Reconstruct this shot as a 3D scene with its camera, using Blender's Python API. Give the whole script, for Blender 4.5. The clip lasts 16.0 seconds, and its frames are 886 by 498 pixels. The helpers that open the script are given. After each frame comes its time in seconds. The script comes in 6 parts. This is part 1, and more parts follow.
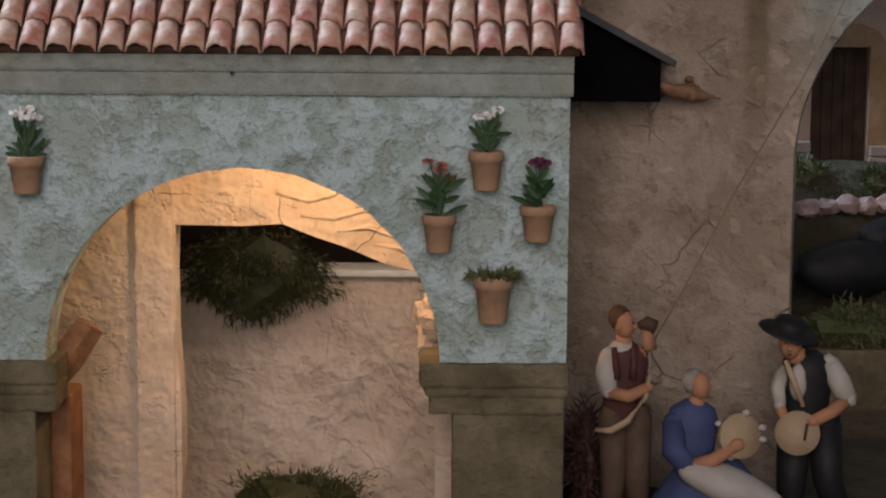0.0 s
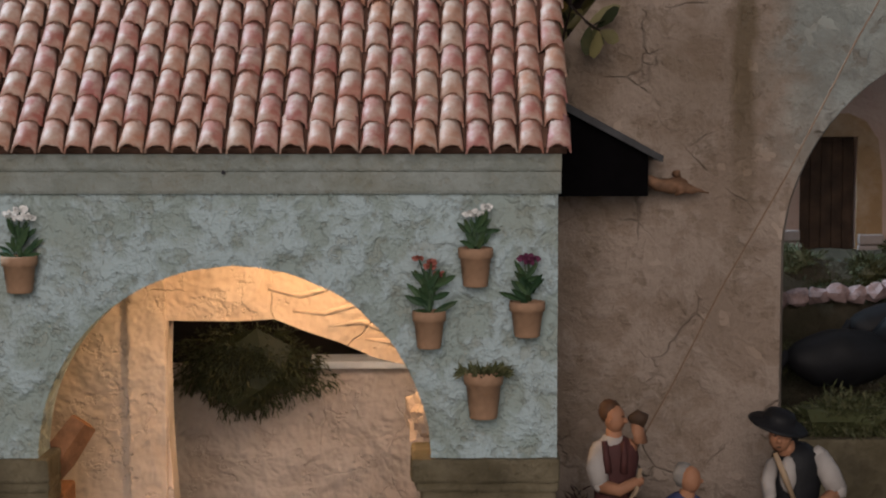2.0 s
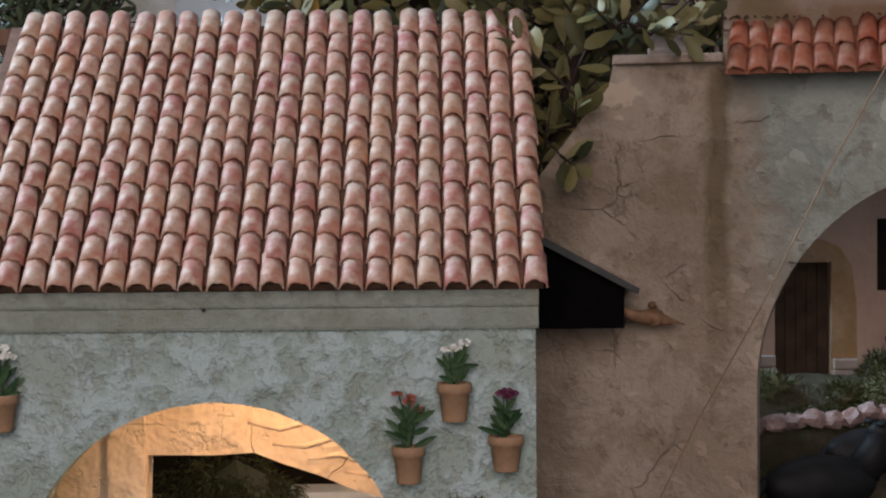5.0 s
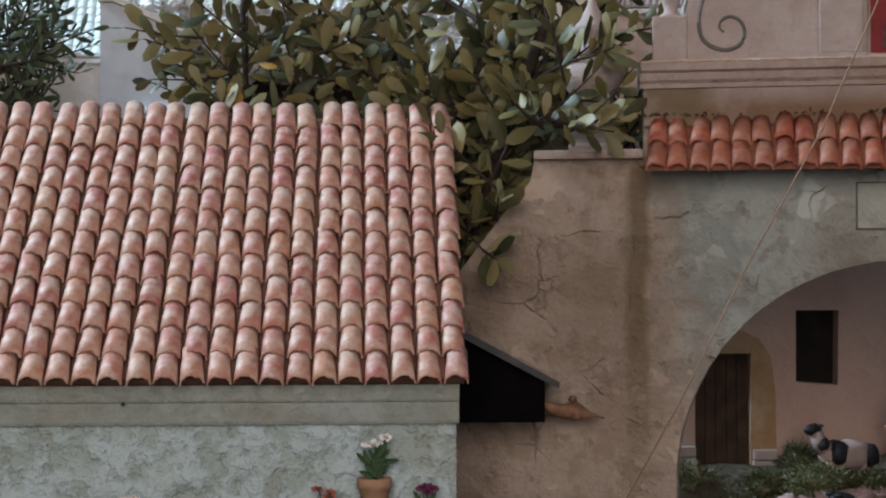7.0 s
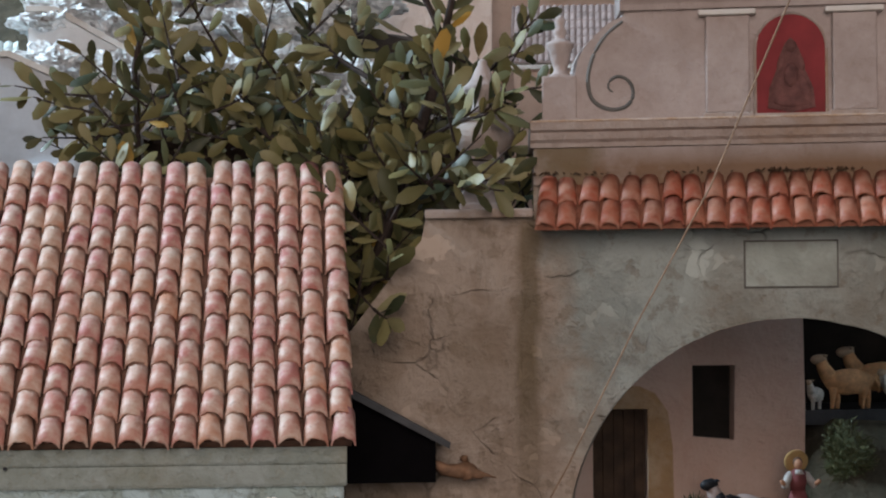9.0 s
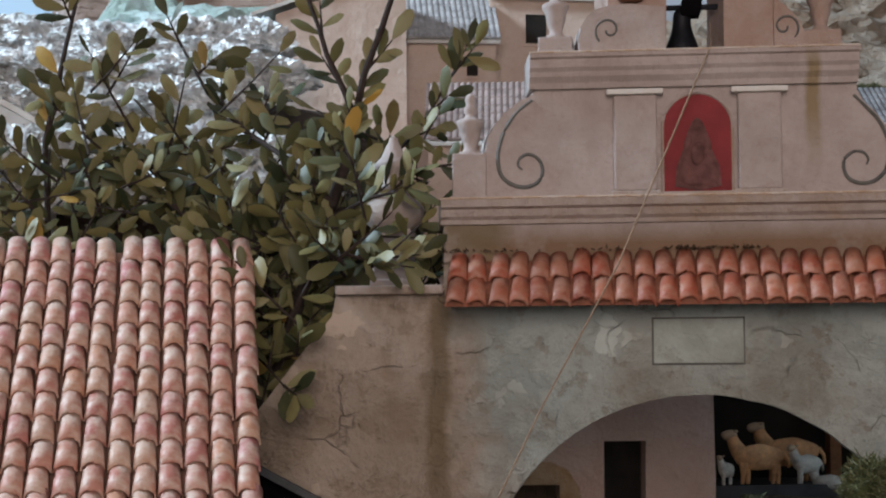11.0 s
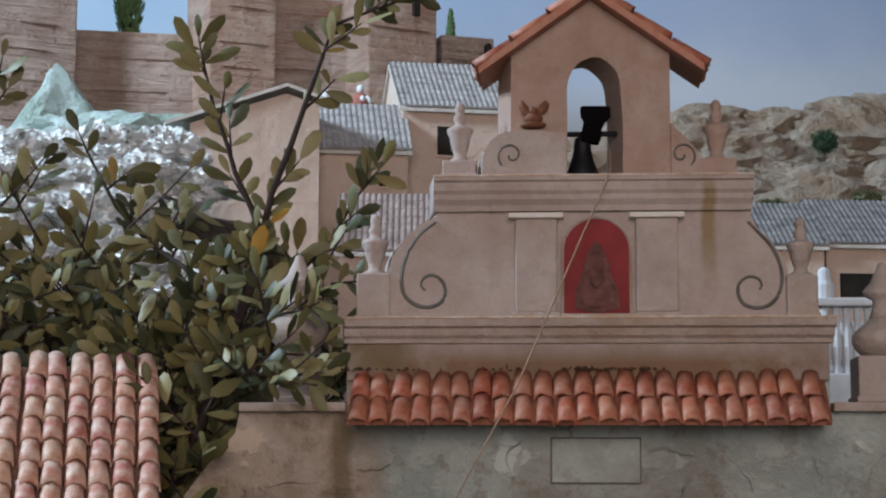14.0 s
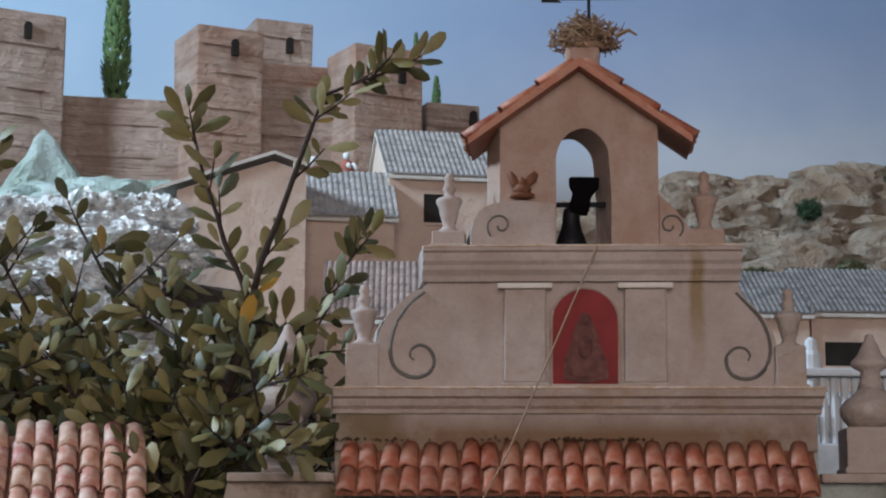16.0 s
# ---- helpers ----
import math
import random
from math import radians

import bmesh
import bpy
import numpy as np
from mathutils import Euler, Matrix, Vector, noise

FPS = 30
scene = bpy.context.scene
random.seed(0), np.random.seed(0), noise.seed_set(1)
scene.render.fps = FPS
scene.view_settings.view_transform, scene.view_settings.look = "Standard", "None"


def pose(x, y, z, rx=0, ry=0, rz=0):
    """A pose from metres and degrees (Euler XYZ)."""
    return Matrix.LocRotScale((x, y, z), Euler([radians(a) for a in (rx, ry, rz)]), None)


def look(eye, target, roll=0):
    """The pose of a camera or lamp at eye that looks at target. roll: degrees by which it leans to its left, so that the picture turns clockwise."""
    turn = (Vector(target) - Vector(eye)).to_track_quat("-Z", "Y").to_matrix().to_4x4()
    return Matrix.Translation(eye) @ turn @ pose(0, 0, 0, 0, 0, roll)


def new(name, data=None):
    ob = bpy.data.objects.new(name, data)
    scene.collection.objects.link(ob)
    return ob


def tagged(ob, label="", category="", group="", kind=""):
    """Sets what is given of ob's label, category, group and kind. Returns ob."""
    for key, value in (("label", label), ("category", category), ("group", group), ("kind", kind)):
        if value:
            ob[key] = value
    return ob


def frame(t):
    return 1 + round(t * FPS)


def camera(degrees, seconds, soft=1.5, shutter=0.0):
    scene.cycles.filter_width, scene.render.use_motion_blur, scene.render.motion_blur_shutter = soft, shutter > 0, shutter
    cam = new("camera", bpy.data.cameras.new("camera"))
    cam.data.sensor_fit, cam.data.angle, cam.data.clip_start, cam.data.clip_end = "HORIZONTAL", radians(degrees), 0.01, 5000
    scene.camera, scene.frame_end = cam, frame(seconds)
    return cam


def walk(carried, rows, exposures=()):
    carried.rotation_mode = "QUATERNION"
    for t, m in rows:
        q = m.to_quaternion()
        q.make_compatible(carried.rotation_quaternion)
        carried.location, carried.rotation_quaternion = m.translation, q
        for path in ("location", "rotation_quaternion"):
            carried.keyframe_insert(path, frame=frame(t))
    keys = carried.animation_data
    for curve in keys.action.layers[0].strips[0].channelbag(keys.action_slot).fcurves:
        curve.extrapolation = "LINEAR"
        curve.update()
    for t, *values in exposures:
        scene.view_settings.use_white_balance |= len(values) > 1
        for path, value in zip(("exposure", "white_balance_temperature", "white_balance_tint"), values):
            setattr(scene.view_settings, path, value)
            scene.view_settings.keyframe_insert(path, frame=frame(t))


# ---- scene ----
cam = camera(26.65, 16.0, soft=2.1)
PATH = [
    (0.0, pose(0.0004, 0.0001, 0.5502, 82.328, -0.379, 0.003)),
    (0.5, pose(0.0011, -0.0046, 0.5550, 82.775, -0.268, 0.070)),
    (1.0, pose(0.0024, -0.0090, 0.5609, 83.393, -0.142, 0.042)),
    (1.5, pose(0.0068, -0.0114, 0.5638, 84.203, 0.007, 0.029)),
    (2.0, pose(0.0058, -0.0108, 0.5639, 84.795, 0.035, -0.138)),
    (2.5, pose(0.0065, -0.0131, 0.5652, 85.412, 0.093, -0.266)),
    (3.0, pose(0.0046, -0.0143, 0.5672, 85.940, 0.050, -0.412)),
    (3.5, pose(0.0041, -0.0153, 0.5713, 86.484, 0.154, -0.516)),
    (4.0, pose(0.0052, -0.0173, 0.5735, 87.090, 0.323, -0.566)),
    (4.2, pose(0.0055, -0.0187, 0.5750, 87.336, 0.359, -0.596)),
    (6.3, pose(0.0039, -0.0274, 0.5909, 89.828, 0.246, -2.132)),
    (6.5, pose(0.0051, -0.0263, 0.5919, 90.088, 0.164, -2.442)),
    (7.0, pose(0.0081, -0.0292, 0.5943, 90.695, 0.106, -3.137)),
    (7.5, pose(0.0130, -0.0289, 0.5962, 91.016, 0.213, -3.846)),
    (8.0, pose(0.0209, -0.0297, 0.5993, 91.296, 0.198, -4.542)),
    (8.5, pose(0.0248, -0.0293, 0.6017, 91.702, 0.222, -5.218)),
    (8.7, pose(0.0278, -0.0279, 0.6033, 91.871, 0.277, -5.402)),
    (10.8, pose(0.0388, -0.0328, 0.6063, 94.213, 0.346, -7.842)),
    (11.0, pose(0.0396, -0.0339, 0.6065, 94.401, 0.322, -8.134)),
    (11.5, pose(0.0455, -0.0377, 0.6101, 94.796, 0.267, -8.692)),
    (12.0, pose(0.0490, -0.0417, 0.6136, 95.239, 0.405, -9.243)),
    (12.5, pose(0.0513, -0.0444, 0.6152, 95.673, 0.416, -9.735)),
    (13.0, pose(0.0525, -0.0527, 0.6192, 96.195, 0.208, -10.337)),
    (13.5, pose(0.0501, -0.0626, 0.6228, 96.703, -0.071, -10.639)),
    (14.0, pose(0.0479, -0.0674, 0.6249, 97.334, -0.162, -10.696)),
    (14.5, pose(0.0463, -0.0704, 0.6276, 97.865, -0.216, -10.879)),
    (15.0, pose(0.0414, -0.0691, 0.6291, 98.359, -0.426, -10.939)),
    (15.5, pose(0.0417, -0.0670, 0.6289, 98.828, -0.498, -11.185)),
    (16.0, pose(0.0412, -0.0696, 0.6298, 99.302, -0.280, -11.259)),
]
EXPOSURES = [(0.0, -0.47), (4.0, -0.42), (9.0, -0.25), (12.0, -0.22), (16.0, -0.42)]
walk(cam, PATH, EXPOSURES)

# ---- world and lights: an exhibition hall, cool daylight lamps from the left, a warm one in front ----
world = bpy.data.worlds.new("hall_air")
scene.world = world
world.use_nodes = True
world.node_tree.nodes["Background"].inputs[0].default_value = (0.62, 0.72, 0.9, 1)
world.node_tree.nodes["Background"].inputs[1].default_value = 0.16


def area_lamp(name, eye, target, size, watts, color):
    data = bpy.data.lights.new(name, "AREA")
    data.shape, data.size, data.energy, data.color = "DISK", size, watts, color
    ob = new(name, data)
    ob.matrix_world = look(eye, target)
    return ob


area_lamp("hall_lamp_left", (-2.4, 2.3, 2.6), (0.3, 2.0, 0.9), 0.8, 252, (0.62, 0.82, 1.0))
area_lamp("hall_lamp_front", (-0.2, -1.9, 1.38), (0.2, 1.8, 0.5), 1.9, 88, (1.0, 0.865, 0.805))
# unseen fill light, added only to brighten the painted sky
area_lamp("backdrop_lamp", (0.8, 3.2, 3.3), (0.9, 4.6, 1.4), 1.2, 15, (0.85, 0.92, 1.0))
for name, at, watts, tone in (("portico_bulb", (-0.11, 1.56, 0.444), 1.6, (1.0, 0.62, 0.31)), ("court_bulb", (0.02, 1.80, 0.42), 1.3, (1.0, 0.76, 0.57))):
    bulb = bpy.data.lights.new(name, "POINT")
    bulb.energy, bulb.color, bulb.shadow_soft_size = watts, tone, 0.012
    new(name, bulb).location = at

# ---- materials ----


def shader(name, rough=0.85, metal=0.0):
    m = bpy.data.materials.new(name)
    m.use_nodes = True
    nt = m.node_tree
    b = nt.nodes["Principled BSDF"]
    b.inputs["Roughness"].default_value = rough
    b.inputs["Metallic"].default_value = metal
    b.inputs["Specular IOR Level"].default_value = 0.25
    return m, nt, b


def node(nt, kind, **values):
    n = nt.nodes.new(kind)
    for k, v in values.items():
        n.inputs[k.replace("_", " ")].default_value = v
    return n


def rgb(c):
    return (c[0], c[1], c[2], 1.0)


def noise_tex(nt, vec, scale, detail=6.0, rough=0.6, distort=0.0):
    n = node(nt, "ShaderNodeTexNoise", Scale=scale, Detail=detail, Roughness=rough, Distortion=distort)
    nt.links.new(vec, n.inputs["Vector"])
    return n.outputs[0]


def ramp(nt, fac, stops):
    r = nt.nodes.new("ShaderNodeValToRGB")
    r.color_ramp.elements[0].position, r.color_ramp.elements[0].color = stops[0][0], rgb(stops[0][1])
    r.color_ramp.elements[1].position, r.color_ramp.elements[1].color = stops[-1][0], rgb(stops[-1][1])
    for p, c in stops[1:-1]:
        e = r.color_ramp.elements.new(p)
        e.color = rgb(c)
    nt.links.new(fac, r.inputs[0])
    return r.outputs[0]


def grey(nt, fac, lo, hi):
    return ramp(nt, fac, [(lo, (0, 0, 0)), (hi, (1, 1, 1))])


def mixc(nt, fac, a, b):
    n = nt.nodes.new("ShaderNodeMix")
    n.data_type = "RGBA"
    for sock, v in ((n.inputs[0], fac), (n.inputs[6], a), (n.inputs[7], b)):
        if isinstance(v, (int, float)):
            sock.default_value = v
        elif isinstance(v, tuple):
            sock.default_value = rgb(v)
        else:
            nt.links.new(v, sock)
    return n.outputs[2]


def calc(nt, op, a, b=0.5):
    n = nt.nodes.new("ShaderNodeMath")
    n.operation = op
    for sock, v in ((n.inputs[0], a), (n.inputs[1], b)):
        if isinstance(v, (int, float)):
            sock.default_value = v
        else:
            nt.links.new(v, sock)
    return n.outputs[0]


def bump(nt, b, height, strength, dist):
    n = node(nt, "ShaderNodeBump", Strength=strength, Distance=dist)
    nt.links.new(height, n.inputs["Height"])
    nt.links.new(n.outputs[0], b.inputs["Normal"])


def coords(nt):
    return nt.nodes.new("ShaderNodeTexCoord").outputs["Object"]


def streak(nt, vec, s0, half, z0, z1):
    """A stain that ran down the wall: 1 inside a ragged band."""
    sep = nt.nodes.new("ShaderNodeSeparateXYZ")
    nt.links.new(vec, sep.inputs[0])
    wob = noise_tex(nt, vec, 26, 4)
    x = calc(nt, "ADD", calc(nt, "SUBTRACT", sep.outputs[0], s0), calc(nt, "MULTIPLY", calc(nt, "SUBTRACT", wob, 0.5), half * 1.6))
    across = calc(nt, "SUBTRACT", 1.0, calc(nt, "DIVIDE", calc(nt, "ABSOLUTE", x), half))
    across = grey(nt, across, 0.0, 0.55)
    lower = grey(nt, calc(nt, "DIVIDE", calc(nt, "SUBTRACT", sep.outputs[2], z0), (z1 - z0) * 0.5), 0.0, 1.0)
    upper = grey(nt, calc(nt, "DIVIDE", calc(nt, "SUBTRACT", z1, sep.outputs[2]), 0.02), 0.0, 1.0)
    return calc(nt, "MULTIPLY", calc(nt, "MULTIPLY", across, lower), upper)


def plaster(name, base, light, dark, scale=30, relief=0.006, patch=(0.45, 0.62), cracks=0.0, streaks=(), dirt=0.5, rough=0.9, flakes=0.06, region=None, detail=9.0):
    m, nt, b = shader(name, rough)
    v = coords(nt)
    big = noise_tex(nt, v, scale * 0.35, 5)
    mid = noise_tex(nt, v, scale, detail, 0.62 if detail < 6 else 0.68, 0.15)
    fine = noise_tex(nt, v, scale * 7, 4)
    if region:
        x0, x1, z0, z1, base2, light2 = region
        sep = nt.nodes.new("ShaderNodeSeparateXYZ")
        nt.links.new(v, sep.inputs[0])
        wob = calc(nt, "MULTIPLY", calc(nt, "SUBTRACT", noise_tex(nt, v, 14, 6), 0.5), 0.12)
        fx = grey(nt, calc(nt, "DIVIDE", calc(nt, "SUBTRACT", calc(nt, "ADD", sep.outputs[0], wob), x0), x1 - x0), 0.0, 1.0)
        fz = grey(nt, calc(nt, "DIVIDE", calc(nt, "SUBTRACT", calc(nt, "ADD", sep.outputs[2], wob), z0), z1 - z0), 0.0, 1.0)
        f = calc(nt, "MULTIPLY", fx, fz)
        base, light = mixc(nt, f, base, base2), mixc(nt, f, light, light2)
    c = mixc(nt, grey(nt, mid, *patch), base, light)
    c = mixc(nt, calc(nt, "MULTIPLY", grey(nt, big, 0.5, 0.72), dirt), c, dark)
    c = mixc(nt, calc(nt, "MULTIPLY", grey(nt, fine, 0.55, 0.8), 0.35), c, dark)
    h = calc(nt, "ADD", calc(nt, "MULTIPLY", grey(nt, mid, patch[0] - 0.08, patch[1] + 0.1), 1.0), calc(nt, "MULTIPLY", fine, 0.14))
    chips = grey(nt, noise_tex(nt, v, scale * 2.3, 5, 0.65), 0.565, 0.60)
    c = mixc(nt, calc(nt, "MULTIPLY", chips, flakes), c, dark)
    h = calc(nt, "SUBTRACT", h, calc(nt, "MULTIPLY", chips, 0.14))
    if cracks:
        warp = nt.nodes.new("ShaderNodeVectorMath")
        warp.operation = "ADD"
        sc = node(nt, "ShaderNodeTexNoise", Scale=scale * 0.8, Detail=5.0)
        nt.links.new(v, sc.inputs["Vector"])
        mul = nt.nodes.new("ShaderNodeVectorMath")
        mul.operation = "SCALE"
        mul.inputs["Scale"].default_value = 0.07
        nt.links.new(sc.outputs[1], mul.inputs[0])
        nt.links.new(v, warp.inputs[0])
        nt.links.new(mul.outputs[0], warp.inputs[1])
        vor = nt.nodes.new("ShaderNodeTexVoronoi")
        vor.feature = "DISTANCE_TO_EDGE"
        vor.inputs["Scale"].default_value = scale * 1.0
        nt.links.new(warp.outputs[0], vor.inputs["Vector"])
        line = calc(nt, "MULTIPLY", calc(nt, "SUBTRACT", 1.0, grey(nt, vor.outputs["Distance"], 0.0, 0.014)), grey(nt, noise_tex(nt, v, scale * 0.9, 3), 0.49, 0.58))
        c = mixc(nt, calc(nt, "MULTIPLY", line, cracks), c, tuple(0.35 * x for x in dark))
        h = calc(nt, "SUBTRACT", h, calc(nt, "MULTIPLY", line, 1.5 * cracks))
    for s0, half, z0, z1, col, amount in streaks:
        c = mixc(nt, calc(nt, "MULTIPLY", streak(nt, v, s0, half, z0, z1), amount), c, col)
    nt.links.new(c, b.inputs["Base Color"])
    bump(nt, b, h, 0.9, relief)
    return m


def rammed(name, base, light, dark):
    """Earth walls in thin uneven layers."""
    m = plaster(name, base, light, dark, 13, 0.012, (0.42, 0.6), dirt=0.55, flakes=0.15)
    nt = m.node_tree
    b = nt.nodes["Principled BSDF"]
    flat = nt.nodes.new("ShaderNodeMapping")
    flat.inputs["Scale"].default_value = (5, 5, 75)
    nt.links.new(coords(nt), flat.inputs["Vector"])
    layer = noise_tex(nt, flat.outputs[0], 1.0, 5, 0.6, 0.3)
    old = b.inputs["Base Color"].links[0].from_socket
    nt.links.new(mixc(nt, calc(nt, "MULTIPLY", grey(nt, layer, 0.5, 0.66), 0.65), old, dark), b.inputs["Base Color"])
    under = b.inputs["Normal"].links[0].from_socket
    n = node(nt, "ShaderNodeBump", Strength=0.9, Distance=0.012)
    nt.links.new(layer, n.inputs["Height"])
    nt.links.new(under, n.inputs["Normal"])
    nt.links.new(n.outputs[0], b.inputs["Normal"])
    return m


def plain(name, col, var=0.25, scale=60, rough=0.7, relief=0.001, metal=0.0):
    m, nt, b = shader(name, rough, metal)
    v = coords(nt)
    n = noise_tex(nt, v, scale, 6)
    dark = tuple(x * (1 - var) for x in col)
    lite = tuple(min(1, x * (1 + var)) for x in col)
    nt.links.new(ramp(nt, n, [(0.3, dark), (0.7, lite)]), b.inputs["Base Color"])
    bump(nt, b, noise_tex(nt, v, scale * 3, 5), 0.6, relief)
    return m


def tile_clay(name, stops, dusty):
    """Hand-painted clay tiles, each with a tone of its own."""
    m, nt, b = shader(name, 0.5)
    v = coords(nt)
    info = nt.nodes.new("ShaderNodeObjectInfo")
    shift = nt.nodes.new("ShaderNodeVectorMath")
    shift.operation = "ADD"
    off = nt.nodes.new("ShaderNodeCombineXYZ")
    for i in range(3):
        nt.links.new(calc(nt, "MULTIPLY", info.outputs["Random"], 3.0 + 2 * i), off.inputs[i])
    nt.links.new(v, shift.inputs[0])
    nt.links.new(off.outputs[0], shift.inputs[1])
    w = shift.outputs[0]
    c = ramp(nt, info.outputs["Random"], stops)
    c = mixc(nt, calc(nt, "MULTIPLY", grey(nt, noise_tex(nt, w, 70, 6), 0.40, 0.66), 0.85), c, dusty)
    c = mixc(nt, calc(nt, "MULTIPLY", grey(nt, noise_tex(nt, w, 160, 6), 0.58, 0.75), 0.5), c, tuple(0.45 * x for x in stops[0][1]))
    nt.links.new(c, b.inputs["Base Color"])
    bump(nt, b, noise_tex(nt, w, 260, 6), 0.5, 0.0012)
    return m


def leaf_green(name, stops):
    m, nt, b = shader(name, 0.5)
    info = nt.nodes.new("ShaderNodeObjectInfo")
    geo = nt.nodes.new("ShaderNodeNewGeometry")
    r = calc(nt, "FRACT", calc(nt, "ADD", info.outputs["Random"], geo.outputs["Random Per Island"]), 0)
    c = ramp(nt, r, stops)
    v = coords(nt)
    c = mixc(nt, calc(nt, "MULTIPLY", grey(nt, noise_tex(nt, v, 90, 4), 0.5, 0.75), 0.4), c, (0.10, 0.085, 0.03))
    nt.links.new(c, b.inputs["Base Color"])
    return m


M = {}
M["facade"] = plaster("pale_green_plaster", (0.32, 0.39, 0.37), (0.425, 0.525, 0.545), (0.30, 0.30, 0.235), 34, 0.0065, (0.45, 0.55), dirt=0.4, flakes=0.3, detail=4.0)
M["cornice"] = plaster("grey_green_plaster", (0.275, 0.305, 0.275), (0.345, 0.38, 0.36), (0.25, 0.225, 0.15), 40, 0.003, (0.42, 0.6), dirt=0.5, flakes=0.2)
M["pillar"] = plaster("mossy_and_shaded_stone", (0.15, 0.125, 0.075), (0.225, 0.19, 0.125), (0.05, 0.042, 0.026), 26, 0.006, (0.4, 0.65), dirt=0.8)
M["inner"] = plaster("ochre_pink_plaster", (0.57, 0.45, 0.36), (0.64, 0.53, 0.45), (0.38, 0.26, 0.18), 12, 0.008, (0.42, 0.6), cracks=0.15, dirt=0.45, detail=4.0)
M["court"] = plaster("sand_plaster", (0.54, 0.44, 0.37), (0.62, 0.52, 0.45), (0.30, 0.24, 0.19), 11, 0.012, (0.45, 0.62), cracks=0.06, dirt=0.6, detail=4.0)
BROWN = (0.16, 0.115, 0.065)
M["gate"] = plaster("cracked_beige_plaster", (0.36, 0.274, 0.213), (0.445, 0.353, 0.287), (0.20, 0.145, 0.095), 13, 0.008, (0.45, 0.52), cracks=0.30, flakes=0.38, region=(0.29, 0.33, 0.46, 0.56, (0.335, 0.36, 0.335), (0.425, 0.455, 0.425)),
                    streaks=((0.283, 0.013, 0.40, 0.705, BROWN, 0.75), (0.305, 0.03, 0.70, 0.757, BROWN, 0.5)), dirt=0.75)
M["gate_front"] = plaster("grey_green_wall_paint", (0.295, 0.315, 0.28), (0.39, 0.415, 0.38), (0.22, 0.20, 0.16), 14, 0.004, (0.42, 0.58), cracks=0.08, dirt=0.8, flakes=0.3)
M["stone"] = plaster("pinkish_stone_plaster", (0.355, 0.285, 0.26), (0.42, 0.35, 0.325), (0.23, 0.165, 0.135), 24, 0.002, (0.40, 0.62), flakes=0.12,
                     streaks=((0.620, 0.009, 0.80, 0.915, (0.24, 0.17, 0.09), 0.9), (0.37, 0.02, 0.74, 0.757, BROWN, 0.5)), dirt=0.45)
M["ledge"] = plaster("ochre_edged_stone", (0.35, 0.28, 0.245), (0.42, 0.35, 0.315), (0.30, 0.18, 0.10), 30, 0.003, (0.4, 0.6), dirt=0.8)
M["belfry"] = plaster("rosy_belfry_plaster", (0.335, 0.225, 0.18), (0.40, 0.30, 0.26), (0.24, 0.135, 0.085), 20, 0.0028, (0.4, 0.62), dirt=0.6)
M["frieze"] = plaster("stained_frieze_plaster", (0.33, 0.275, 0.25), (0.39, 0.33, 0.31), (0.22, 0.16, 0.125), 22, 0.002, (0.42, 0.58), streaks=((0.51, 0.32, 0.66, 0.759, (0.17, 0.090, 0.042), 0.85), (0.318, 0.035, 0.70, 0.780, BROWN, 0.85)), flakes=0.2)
# dark grey carries the recess shade of the spiral grooves
M["groove"] = plain("dark_groove", (0.11, 0.10, 0.09), 0.3)
M["tile"] = tile_clay("painted_roof_tiles", [(0.0, (0.35, 0.12, 0.095)), (0.2, (0.42, 0.195, 0.14)), (0.45, (0.45, 0.225, 0.16)), (0.65, (0.39, 0.145, 0.13)), (0.85, (0.44, 0.21, 0.13)), (1.0, (0.43, 0.25, 0.18))], (0.55, 0.42, 0.34))
M["tile_red"] = tile_clay("orange_red_tiles", [(0.0, (0.22, 0.052, 0.032)), (0.35, (0.33, 0.085, 0.045)), (0.6, (0.36, 0.12, 0.065)), (0.8, (0.28, 0.085, 0.05)), (1.0, (0.36, 0.14, 0.085))], (0.37, 0.19, 0.13))
M["mortar_red"] = plain("reddish_mortar", (0.20, 0.075, 0.045), 0.45, 90, 0.8, 0.002)
M["deck"] = plain("dark_mortar", (0.17, 0.09, 0.065), 0.4)
M["terracotta"] = plain("terracotta", (0.37, 0.225, 0.14), 0.14, 120, 0.75, 0.0006)
M["soil"] = plain("dark_soil", (0.035, 0.022, 0.015), 0.4)
M["plant"] = leaf_green("plant_green", [(0, (0.022, 0.055, 0.026)), (1, (0.06, 0.11, 0.05))])
M["flower_white"] = plain("white_petals", (0.80, 0.80, 0.78), 0.08)
M["flower_red"] = plain("red_petals", (0.32, 0.11, 0.085), 0.3)
M["flower_purple"] = plain("purple_petals", (0.12, 0.03, 0.07), 0.4)
M["weeds"] = plain("dark_gutter_dirt", (0.055, 0.032, 0.018), 0.4, 90)
M["hedge"] = leaf_green("dark_hedge_green", [(0, (0.012, 0.035, 0.018)), (1, (0.03, 0.07, 0.035))])
M["moss"] = leaf_green("moss_green", [(0, (0.045, 0.055, 0.022)), (0.6, (0.10, 0.11, 0.05)), (1, (0.17, 0.165, 0.09))])
M["moss_dark"] = leaf_green("dark_moss", [(0, (0.025, 0.028, 0.012)), (0.6, (0.05, 0.056, 0.022)), (1, (0.10, 0.095, 0.045))])
M["leaf"] = leaf_green("olive_leaves", [(0, (0.025, 0.032, 0.016)), (0.3, (0.078, 0.076, 0.032)), (0.65, (0.165, 0.142, 0.056)), (0.96, (0.22, 0.195, 0.10)), (0.98, (0.20, 0.15, 0.06)), (1, (0.38, 0.22, 0.04))])
